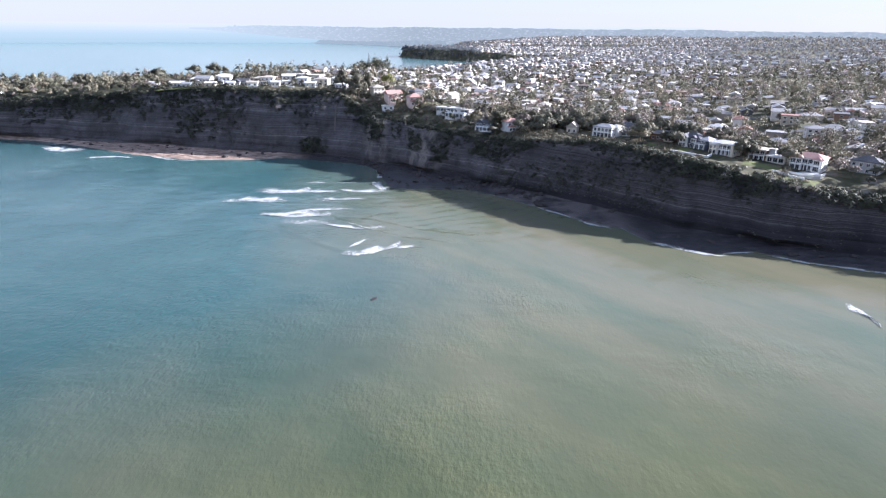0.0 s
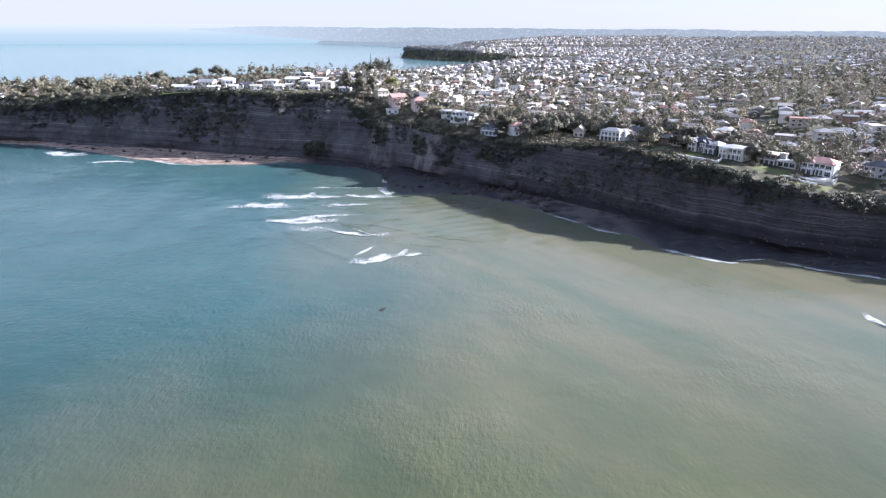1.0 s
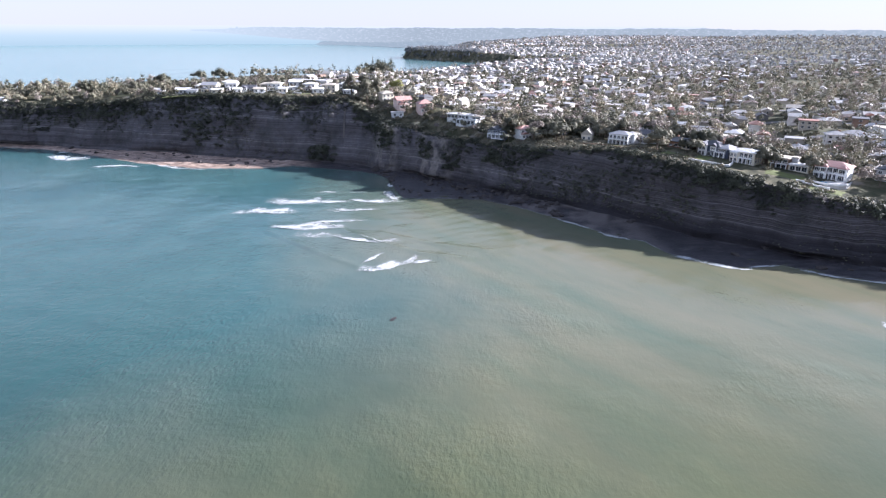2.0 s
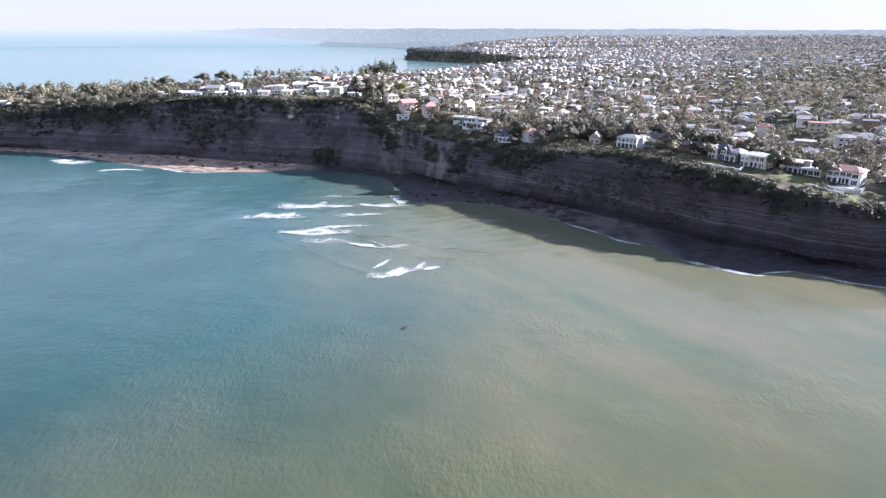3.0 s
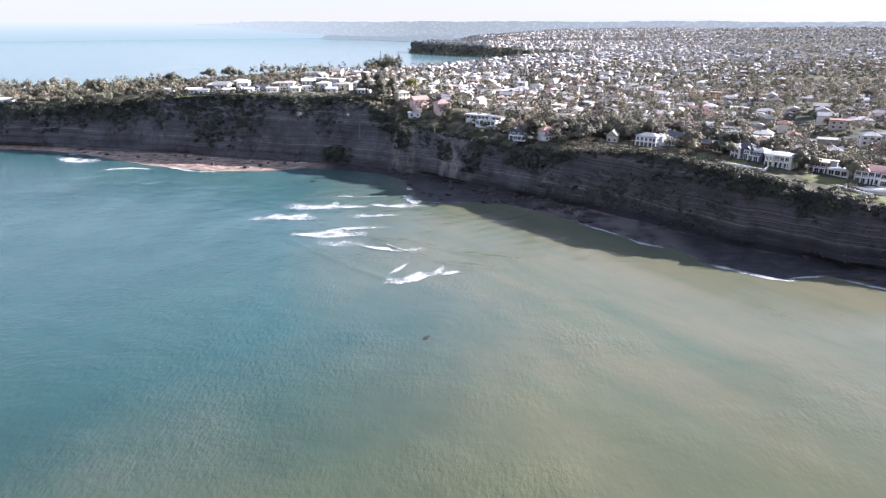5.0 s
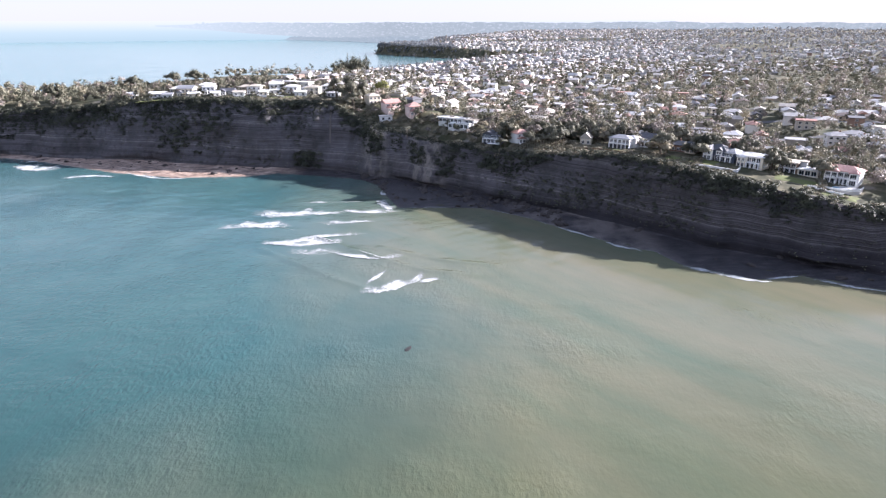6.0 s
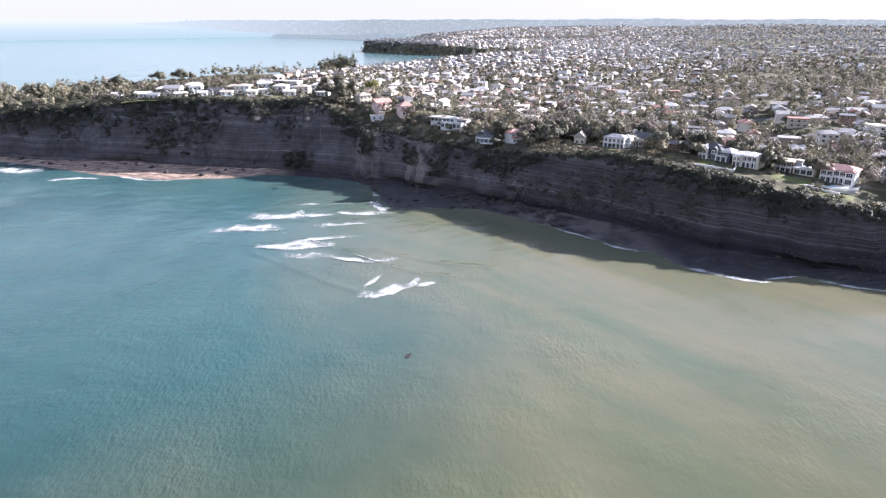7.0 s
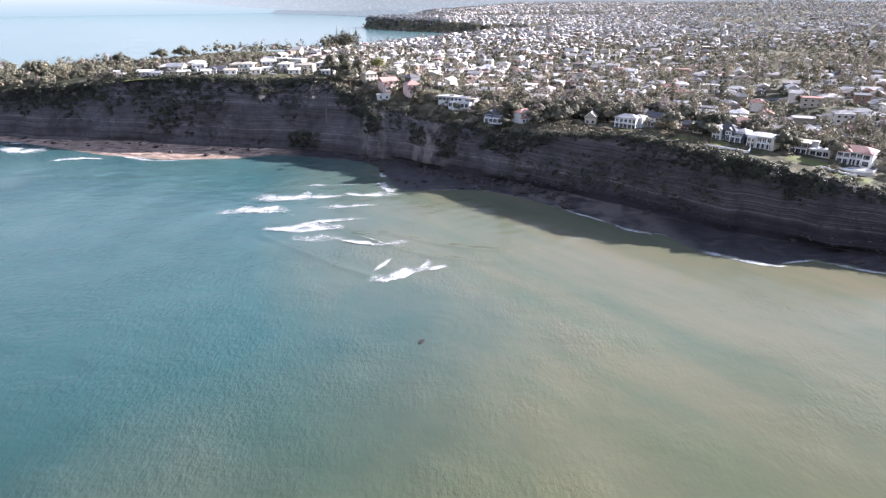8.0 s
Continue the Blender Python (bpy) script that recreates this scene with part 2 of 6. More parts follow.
def sea_material():
    """Coastal water: clear teal offshore, brown silt drifting in along the cliffs, wind ripples."""
    k = Mat("sea_water", 0.14, 0.5)
    k.b.inputs["IOR"].default_value = 1.333
    x, y = k.axis("X"), k.axis("Y")
    drift = k.math("MULTIPLY", k.math("SUBTRACT", k.noise(120, 5, 0.55, stretch=(1, 0.55, 1)), 0.5), 195.0)
    # how far over to the silty side, in metres
    side = k.math("ADD", k.math("MULTIPLY_ADD", k.math("MAXIMUM", k.math("SUBTRACT", k.math("MINIMUM", y, 325.0), 215.0), k.math("MULTIPLY_ADD", y, -1.15, 247.0)), 0.5, k.math("ADD", x, 24.0)), drift)
    silt = k.ramp(k.math("MULTIPLY_ADD", side, 0.0078, 0.5, clamp=True), (0.1, 0.0), (0.95, 1.0))
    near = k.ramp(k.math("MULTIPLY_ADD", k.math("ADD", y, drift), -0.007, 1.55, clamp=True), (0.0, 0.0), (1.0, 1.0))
    teal = k.ramp(k.noise(70, 4), (0.3, (0.030, 0.083, 0.090)), (0.7, (0.058, 0.118, 0.115)))
    # silt drifts in long streaks that run out from the shore
    streaks = k.node("ShaderNodeCombineXYZ")
    k.join(k.math("MULTIPLY", k.math("MULTIPLY_ADD", x, 0.62, k.math("MULTIPLY", y, -0.78)), 0.0065), streaks.inputs["X"])
    k.join(k.math("MULTIPLY", k.math("MULTIPLY_ADD", x, 0.78, k.math("MULTIPLY", y, 0.62)), 0.026), streaks.inputs["Y"])
    streaks = streaks.outputs[0]
    brown = k.ramp(k.noise(1, 5, 0.6, vec=streaks), (0.33, (0.082, 0.104, 0.068)), (0.52, (0.120, 0.121, 0.078)), (0.7, (0.146, 0.134, 0.088)))
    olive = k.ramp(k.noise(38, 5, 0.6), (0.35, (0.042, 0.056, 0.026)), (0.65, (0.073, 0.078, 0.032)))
    # far water paled: haze and sky glare put into its base colour
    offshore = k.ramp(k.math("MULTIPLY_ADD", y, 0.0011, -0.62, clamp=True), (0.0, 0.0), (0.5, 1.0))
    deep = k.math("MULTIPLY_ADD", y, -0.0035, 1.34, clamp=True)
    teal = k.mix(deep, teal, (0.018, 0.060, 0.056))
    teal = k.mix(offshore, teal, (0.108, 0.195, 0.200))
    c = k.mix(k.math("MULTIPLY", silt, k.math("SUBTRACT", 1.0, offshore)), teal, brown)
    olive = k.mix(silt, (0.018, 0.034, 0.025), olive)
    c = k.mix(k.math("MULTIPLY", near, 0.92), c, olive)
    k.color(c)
    rip = k.math("ADD", k.noise(2.2, 4, 0.6, stretch=(1, 0.6, 1)), k.math("MULTIPLY", k.noise(9, 3, stretch=(0.5, 1, 1)), 1.6))
    rip = k.math("ADD", rip, k.math("MULTIPLY", k.noise(1.1, 3, 0.6, stretch=(0.9, 0.5, 1)), 0.8))
    # cat's paws: the breeze roughens some stretches and leaves others smooth
    paws = k.ramp(k.math("ADD", k.noise(75, 3, 0.6), k.math("MULTIPLY_ADD", k.math("MULTIPLY_ADD", y, 0.5, x), -0.0009, 0.05)), (0.40, 0.3), (0.62, 1.8))
    k.bump(k.math("MULTIPLY", rip, paws), 0.52, 0.34)
    return k.m


def foam_material():
    """Lacy foam: white where it lies thick, torn into holes where it thins."""
    k = Mat("sea_foam", 0.8, 0.2)
    k.color(k.ramp(k.noise(0.8, 4), (0.3, (0.32, 0.34, 0.335)), (0.6, (0.52, 0.53, 0.515))))
    k.bump(k.noise(0.4, 4), 0.6, 0.15)
    cover = k.node("ShaderNodeAttribute")
    cover.attribute_name = "cover"
    cells = k.node("ShaderNodeTexVoronoi")
    cells.feature = "DISTANCE_TO_EDGE"
    k.join(k.where((0.55, 0.42, 0.55)), cells.inputs["Vector"])
    lace = k.math("SUBTRACT", k.noise(1.6, 6, 0.75), k.math("MULTIPLY", cells.outputs["Distance"], 0.9))
    there = k.ramp(k.math("ADD", lace, k.math("MULTIPLY_ADD", cover.outputs["Fac"], 0.62, -0.36)), (0.16, 0.0), (0.58, 0.9))
    clear, mx = k.node("ShaderNodeBsdfTransparent"), k.node("ShaderNodeMixShader")
    k.join(there, mx.inputs[0])
    k.join(clear.outputs[0], mx.inputs[1])
    k.join(k.b.outputs[0], mx.inputs[2])
    k.join(mx.outputs[0], k.t.nodes["Material Output"].inputs["Surface"])
    return k.m


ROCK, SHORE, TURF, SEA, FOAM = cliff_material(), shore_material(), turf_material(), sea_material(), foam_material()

# ---- the lie of the land: x along the coast, y inland ----
FOOT = [(-6500, 910), (-910, 676), (-546, 592.8), (-408.2, 559), (-361.4, 549.9), (-314.6, 535.6), (-267.8, 530.4), (-211.9, 514.8), (-163.8, 497.9), (-123.5, 494), (-91, 482.3), (-70.2, 469.3),
        (-35.1, 447.2), (-2.6, 416), (27.3, 392.6), (53.3, 371.8), (80.6, 340.6), (111.8, 306.8), (133.9, 292.5), (154.7, 279.5), (188.5, 263.9), (260, 234), (390, 182), (1300, -182), (6500, -1950)]
WATER = [(-6500, 884), (-910, 656.5), (-546, 579.8), (-408.2, 551.2), (-361.4, 542.1), (-325, 526.5), (-299, 512), (-249.6, 486), (-201.5, 469), (-153.4, 470), (-131.3, 480), (-102.7, 471),
         (-80, 463), (-66.3, 455), (-55, 440), (-47, 410), (-40.3, 388), (-9.1, 386), (9.1, 383.5), (31.2, 364.5), (45.5, 348), (62, 327.5), (70.2, 315), (84.5, 306.8), (91, 288.6), (115.7, 270.4), (136.5, 274.3), (148.2, 263.9),
         (179.4, 249.6), (260, 218.4), (390, 166.4), (1300, -197.6), (6500, -1966)]
# past x = 212 the unseen cliff is raised to lengthen its shadow
EDGE = [(-6500, 31.2), (-546, 31.2), (-416, 33.5), (-377, 33), (-344.5, 35), (-299, 38.6), (-267.8, 42), (-231.4, 45), (-182, 46), (-140.4, 45), (-113.1, 44), (-93.6, 44.2), (-74.1, 35.1),
        (-49.4, 29.9), (-27.3, 27.3), (13, 26), (33.8, 27.3), (53.3, 28.6), (76.7, 32.5), (106.6, 32.5), (131.3, 29.9), (144.3, 27.3), (154.7, 27.3), (165.1, 24.7), (175.5, 23.4), (192.4, 21.5), (212, 24), (236, 31), (300, 33), (6500, 33)]
PLATEAU = [(-6500, 34), (-546, 35), (-390, 37), (-300, 42), (-239.2, 47), (-169, 48), (-118.3, 46.8), (-93.6, 46), (-58.5, 43), (-26, 41.5), (0, 37.5), (36.4, 32.5), (78, 31.9), (111.8, 32.5),
           (136.5, 31.9), (163.8, 29.2), (182, 27.3), (212, 27.5), (236, 33), (300, 35), (6500, 35)]
# far side of the point, and the bays beyond it
BACK = [(-6500, 728), (-936, 650), (-546, 728), (-429, 767), (-286, 845), (-195, 988)]
BAYS = [(988, -195), (1235, -214.5), (1404, -253.5), (1520, -195), (1610, -120), (1690, -20), (1760, 50), (1885, 105), (2010, 130), (2070, 100), (2210, -40), (2340, -143), (2483, -221), (2548, -195),
        (2860, 0), (3380, -60), (3650, -100), (3784, -60), (4320, 120), (5248, 300), (6760, 300)]


def along(table, x):
    return np.interp(x, [p[0] for p in table], [p[1] for p in table])


def foot_line(x):
    x = np.asarray(x, float)
    return along(FOOT, x) + 5.0 * fbm(x / 28, 3.3, 5) + 2.2 * fbm(x / 7, 9.1, 6)


def shore_in(x, y):
    """Metres inland from the bays on the far side."""
    x, y = np.broadcast_arrays(np.asarray(x, float), np.asarray(y, float))
    low = np.where(x < -195, along(BACK, x) - y, (x + 195) + (988 - y))
    return np.where(y < 988, low, x - along(BAYS, y)) + 14 * fbm(x / 60, y / 60, 31)


def setback(x):
    return along(EDGE, x) / (1.25 + 0.15 * smooth(-110, -140, x))


def ground_z(x, y):
    """Height of the ground on the plateau and inland."""
    x, y = np.broadcast_arrays(np.asarray(x, float), np.asarray(y, float))
    v = y - foot_line(x) - setback(x)
    near = along(EDGE, x) + (along(PLATEAU, x) - along(EDGE, x)) * smooth(0, 44, v)
    inland = 38 + 21 * fbm(x / 546 + 4, y / 546, 11, 3) + 13 * smooth(2900, 4600, y) + 9 * smooth(390, 1800, x)
    z = near + (inland - near) * smooth(80, 430, v)
    z = z + 0.8 * fbm(x / 18, y / 18, 21, 3) * smooth(0, 20, v)
    d = shore_in(x, y)
    z = np.where(y > 1900, np.minimum(z, np.where(y < 2700, 27 + 0.012 * np.maximum(d, 0), 17 + 0.07 * np.maximum(d, 0))), z)
    steep = np.where((y > 1950) & (y < 2660), 20.0, np.where(y < 910, 50.0, np.where(y < 1950, 420.0, 150.0)))
    low = smooth(0, 1, d / steep)
    head = np.exp(-(((x + 40) / 250) ** 2 + ((y - 2290) / 195) ** 2)) * 2
    return np.where(d > 0, 0.6 + (z + head - 0.6) * low, np.maximum(-6, 0.6 + d * 0.08))


def spaced(*runs):
    out = []
    for a, b, step in runs:
        out += list(np.arange(a, b, step))
    return np.array(out)


def buttress(x, z):
    """How far the face stands in or out: ribs and gullies."""
    return (8.5 * fbm(x / 18, z / 30, 53) + 8.0 * fbm(x / 50, z / 70, 57)) * (1 - 0.9 * smooth(140, 180, x) + 0.35 * smooth(-80, -55, x) * smooth(40, 10, x))


def build_land():
    """Beach, cliff face and plateau in one sheet; columns run inland from the waterline."""
    xs = spaced((-4900, -1300, 400), (-1300, -900, 26), (-900, -445, 14), (-445, 276, 1.5), (276, 1200, 16), (1200, 4901, 130))
    foot, width = foot_line(xs), np.maximum(foot_line(xs) - along(WATER, xs), 3.0)
    edge, back = along(EDGE, xs), setback(xs)
    rows = []
    for k in np.linspace(-0.5, 1, 16)[:-1]:
        y = foot - width * (1 - k)
        bump = 0.9 * fbm(xs / 7, y / 2.5, 41) + 0.9 * np.maximum(0, fbm(xs / 11, y / 6, 43) - 0.1)
        rows.append((y, np.where(k < 0, k * 3.0, 0.15 + k * 1.2 + bump * smooth(0, 0.15, k))))
    beach = len(rows)
    for k in np.linspace(0, 1, 46):
        z = 1.35 + (edge - 1.35) * k
        beds = z + 0.012 * xs
        out = 0.9 * (vnoise(beds * 0.55, 0.5 + 0 * xs, 51) - 0.5) + 0.7 * (vnoise(beds * 1.5, xs / 30, 52) - 0.5)
        gully = buttress(xs, z) + 1.8 * fbm(xs / 4.5, z / 7, 54)
        y = foot + back * k**1.2 + (out + gully * 0.8) * smooth(0, 0.12, k) * (1 - smooth(0.93, 1.0, k)) * 1.0
        rows.append((y, z + 0 * xs))
    face = len(rows)
    top = foot + back
    for v in spaced((1.2, 14, 1.6), (14, 60, 4), (60, 960, 13), (960, 2700, 30), (2700, 5000, 100)):
        y = top + v
        rows.append((y, ground_z(xs, y)))
    verts = np.stack([np.stack([xs, y, z], 1) for y, z in rows]).reshape(-1, 3)
    faces = grid_faces(len(rows), len(xs))
    cols = len(xs) - 1
    slots = np.full(len(faces), 2)
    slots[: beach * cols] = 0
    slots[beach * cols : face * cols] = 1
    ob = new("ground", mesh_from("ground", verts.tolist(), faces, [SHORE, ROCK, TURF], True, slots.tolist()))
    return tagged(ob, "bedded brown sea cliff with grassy plateau, rock shelf and shingle beach", "ground", kind="structure")


build_land()


FRONTS = [[(-103, 315), (-81, 294.5), (-62, 276.4), (-49.7, 266.6)], [(-80, 333), (-67, 321), (-54.3, 309), (-38.8, 295.4), (-22.5, 284.4), (-3, 279)], [(-46, 316), (-18, 298), (8, 290)], [(-125, 362), (-98, 345)]]


def swell(x, y):
    """Low wave fronts that bend in round the point, a few of them steep."""
    x, y = np.broadcast_arrays(np.asarray(x, float), np.asarray(y, float))
    d = np.hypot(x + 32, y - 429)
    set_in = smooth(195, 130, d) * smooth(26, 65, d) * smooth(-70, -20, x)
    z = 0.03 * set_in * np.sin((d + 0.25 * x + 8 * fbm(x / 50, y / 50, 61)) / 10 * 2 * math.pi) + 0.10 * fbm(x / 14, y / 9, 62)
    rings = np.hypot(x + 26, y - 222)
    z = z + 0.05 * np.sin(rings / 4.2 * 2 * math.pi) * smooth(34, 8, rings) * smooth(-34, -24, x)
    for line in FRONTS:
        best = np.full(x.shape, 1e9)
        for (ax, ay), (bx, by) in zip(line, line[1:]):
            t = np.clip(((x - ax) * (bx - ax) + (y - ay) * (by - ay)) / ((bx - ax) ** 2 + (by - ay) ** 2), 0, 1)
            best = np.minimum(best, np.hypot(x - ax - t * (bx - ax), y - ay - t * (by - ay)))
        z = z + 0.28 * np.exp(-((best / 1.5) ** 2))
    return z


def build_sea():
    xs = spaced((-4900, -540, 320), (-540, -160, 3.0), (-160, 120, 1.5), (120, 270, 3.0), (270, 4901, 320))
    ys = spaced((-4900, 50, 340), (50, 180, 2.6), (180, 400, 1.4), (400, 580, 2.6), (580, 1300, 20), (1300, 4960, 180))
    x, y = np.meshgrid(xs, ys)
    z = swell(x, y) * smooth(-530, -440, x) * smooth(265, 245, x) * smooth(45, 80, y) * smooth(580, 550, y)
    verts = np.stack([x, y, z], -1).reshape(-1, 3)
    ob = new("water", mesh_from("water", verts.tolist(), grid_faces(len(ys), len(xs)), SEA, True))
    return tagged(ob, "teal sea clouded with drifting brown silt", "sea", kind="structure")


build_sea()


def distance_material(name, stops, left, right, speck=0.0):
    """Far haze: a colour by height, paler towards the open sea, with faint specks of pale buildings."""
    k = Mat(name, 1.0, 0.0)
    # haze is put into an emission colour, so these backdrops glow
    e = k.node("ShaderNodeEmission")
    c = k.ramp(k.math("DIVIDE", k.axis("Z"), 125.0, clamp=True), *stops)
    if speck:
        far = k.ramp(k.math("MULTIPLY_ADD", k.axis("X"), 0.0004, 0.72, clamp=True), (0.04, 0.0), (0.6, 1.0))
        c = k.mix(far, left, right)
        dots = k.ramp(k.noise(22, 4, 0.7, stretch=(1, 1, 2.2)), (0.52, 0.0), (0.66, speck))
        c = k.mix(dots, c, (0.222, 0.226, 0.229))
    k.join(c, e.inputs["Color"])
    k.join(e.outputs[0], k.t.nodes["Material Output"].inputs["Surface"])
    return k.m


def build_distance():
    """Beyond three miles: the last of the sea under the haze, and faint far coasts."""
    def ring(name, radius, a, b, tops, mat, label, lows=None, thick=8):
        n = len(tops)
        lows = np.full(n, -6.0) if lows is None else lows
        ang = np.radians(np.linspace(a, b, n))
        verts, faces = [], []
        for more in (0, thick):
            for t, h, low, r in zip(ang, tops, lows, np.broadcast_to(radius, n) + more):
                verts += [(r * math.sin(t), r * math.cos(t), float(low)), (r * math.sin(t), r * math.cos(t), float(h))]
        for k in range(n - 1):
            i, j = 2 * k, 2 * (k + n)
            faces += [(i, i + 2, i + 3, i + 1), (i + 1, i + 3, j + 3, j + 1), (j, j + 1, j + 3, j + 2)]
        ob = new(name, mesh_from(name, verts, faces, mat))
        tagged(ob, label, "distance", kind="structure")

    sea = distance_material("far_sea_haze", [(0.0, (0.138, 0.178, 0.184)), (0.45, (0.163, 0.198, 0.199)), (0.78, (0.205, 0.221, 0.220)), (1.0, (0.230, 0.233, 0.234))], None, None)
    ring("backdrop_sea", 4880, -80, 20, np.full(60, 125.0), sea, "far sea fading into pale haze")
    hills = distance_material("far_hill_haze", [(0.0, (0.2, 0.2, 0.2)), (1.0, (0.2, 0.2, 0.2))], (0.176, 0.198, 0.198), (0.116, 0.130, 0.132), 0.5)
    a = np.linspace(-22, 75, 1000)
    rise = smooth(-22, -16, a)
    tops = 98 + rise * (14 + 12 * fbm(a / 5, 0.5, 71) + 6 * fbm(a / 0.7, 2.5, 72) + 3 * fbm(a / 0.25, 4.5, 73)) - 7 * smooth(8, 34, a)
    # pale towers of a far town centre
    for at, tall in ((-18.9, 14), (-18.5, 26), (-18.2, 16), (-15.6, 9), (-14.9, 14), (-14.6, 10)):
        tops = np.maximum(tops, np.where(np.abs(a - at) < 0.1, 103 + tall * 0.6, 0))
    lows = np.interp(a, (-22.5, -20.5, -14.1, -11.4, -8, -5), (92, 84, 38, 24, 5, -6))
    b = np.linspace(-12.3, -1.0, 260)
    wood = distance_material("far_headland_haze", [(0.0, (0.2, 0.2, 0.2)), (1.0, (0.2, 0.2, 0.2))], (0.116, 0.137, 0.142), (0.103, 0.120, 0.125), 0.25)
    crest = (24 + 7 * fbm(b / 1.4, 6.5, 75) + 5 * fbm(b / 0.2, 8.5, 76)) * smooth(-12.3, -11.6, b) + 12 * smooth(-7, -3, b)
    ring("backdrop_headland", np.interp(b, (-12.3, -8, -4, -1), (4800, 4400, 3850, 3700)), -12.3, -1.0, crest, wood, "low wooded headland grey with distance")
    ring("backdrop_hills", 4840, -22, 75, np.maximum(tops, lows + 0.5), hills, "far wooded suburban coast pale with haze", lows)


build_distance()

# ---- materials of houses and plants ----
WHITE, CREAM = painted("white_render", (0.80, 0.79, 0.76)), painted("cream_render", (0.70, 0.63, 0.50))
PINK, BRICK = painted("pink_render", (0.76, 0.60, 0.53)), painted("brown_brick_wall", (0.24, 0.14, 0.10), 0.85)
GREY, NAVY, TIMBER = painted("grey_boards", (0.42, 0.42, 0.41)), painted("dark_blue_boards", (0.06, 0.075, 0.11)), painted("stained_timber", (0.20, 0.13, 0.085), 0.75)
TRIM = painted("white_trim", (0.82, 0.82, 0.80), 0.45, 0.05)
CONCRETE = painted("pale_concrete", (0.50, 0.48, 0.45), 0.85, 0.3)
SLATE = roofing("slate_roof", ((0.0, (0.055, 0.058, 0.07)), (1.0, (0.09, 0.092, 0.105))))
CLAY = roofing("clay_tile_roof", ((0.0, (0.44, 0.23, 0.19)), (1.0, (0.50, 0.29, 0.24))))
PALE_ROOF = roofing("pale_metal_roof", ((0.0, (0.62, 0.60, 0.56)), (1.0, (0.72, 0.71, 0.68))), 0.5)
GREY_ROOF = roofing("grey_metal_roof", ((0.0, (0.28, 0.28, 0.29)), (1.0, (0.36, 0.36, 0.36))), 0.5)
TAN_ROOF = roofing("tan_membrane_roof", ((0.0, (0.46, 0.41, 0.33)), (1.0, (0.52, 0.46, 0.37))), 0.7)
MIXED_ROOF = roofing("town_roof", ((0.0, (0.48, 0.46, 0.43)), (0.30, (0.34, 0.33, 0.32)), (0.48, (0.10, 0.10, 0.105)), (0.62, (0.50, 0.45, 0.38)),
                                   (0.74, (0.33, 0.18, 0.135)), (0.80, (0.20, 0.15, 0.12)), (0.90, (0.70, 0.68, 0.65))), 0.55)


def town_walls():
    k = Mat("town_walls", 0.7, 0.3)
    c = k.ramp(k.random(), (0.0, (0.70, 0.67, 0.62)), (0.25, (0.52, 0.46, 0.37)), (0.48, (0.34, 0.31, 0.27)), (0.66, (0.23, 0.14, 0.10)), (0.78, (0.76, 0.75, 0.72)), (0.9, (0.12, 0.12, 0.13)))
    k.t.nodes[-1].color_ramp.interpolation = "CONSTANT"
    k.color(k.mix(k.math("MULTIPLY", k.noise(1.5, 4, stretch=(1, 1, 0.3)), 0.3), c, (0.2, 0.18, 0.15)))
    return k.m


TOWN_WALL = town_walls()


def island_colors(name, stops, rough):
    k = Mat(name, rough, 0.35)
    c = k.ramp(k.island(), *stops)
    k.t.nodes[-1].color_ramp.interpolation = "CONSTANT"
    k.color(k.mix(k.math("MULTIPLY", k.noise(3, 4), 0.3), c, (0.15, 0.14, 0.12)))
    return k.m


# palest roofs lightened a little to stand in for haze
FAR_ROOF = island_colors("far_roofs", ((0.0, (0.60, 0.575, 0.54)), (0.28, (0.38, 0.36, 0.345)), (0.46, (0.12, 0.12, 0.125)), (0.56, (0.54, 0.49, 0.42)),
                                       (0.72, (0.34, 0.22, 0.18)), (0.77, (0.20, 0.16, 0.14)), (0.87, (0.74, 0.72, 0.68))), 0.55)
FAR_WALL = island_colors("far_walls", ((0.0, (0.64, 0.60, 0.55)), (0.3, (0.50, 0.45, 0.37)), (0.5, (0.32, 0.29, 0.26)), (0.62, (0.22, 0.14, 0.10)), (0.74, (0.74, 0.73, 0.70))), 0.7)


def glass_material():
    k = Mat("window_glass", 0.06, 0.6)
    k.color(k.ramp(k.noise(1.2, 2), (0.35, (0.012, 0.016, 0.02)), (0.7, (0.05, 0.055, 0.06))))
    return k.m


def plain(name, col, rough, size=1.0, vary=0.4, spec=0.3):
    k = Mat(name, rough, spec)
    k.color(k.mix(k.math("MULTIPLY", k.noise(size, 5), vary), col, tuple(v * 0.45 for v in col)))
    k.bump(k.noise(size * 0.3, 5), 0.5, size * 0.05)
    return k.m


GLASS = glass_material()
BARK = plain("bark", (0.15, 0.12, 0.09), 0.9, 0.4)
LAWN = plain("mown_lawn", (0.12, 0.135, 0.042), 0.9, 3.0)
POOL = plain("pool_water", (0.10, 0.36, 0.55), 0.05, 2.0, 0.2, 0.5)
ASPHALT = plain("asphalt", (0.12, 0.12, 0.12), 0.85, 4.0)
BOULDER = plain("boulder_rock", (0.055, 0.047, 0.043), 0.85, 0.9, 0.7)
STAINED = plain("weathered_concrete", (0.15, 0.13, 0.115), 0.9, 1.5, 0.6)
WET_ROCK = plain("wet_dark_rock", (0.035, 0.032, 0.028), 0.4, 0.8, 0.5)
DEEP_LEAF = leaves("dark_evergreen_leaves", (0.034, 0.038, 0.027), (0.145, 0.140, 0.092))
OLIVE_LEAF = leaves("olive_leaves", (0.062, 0.061, 0.044), (0.282, 0.266, 0.186))
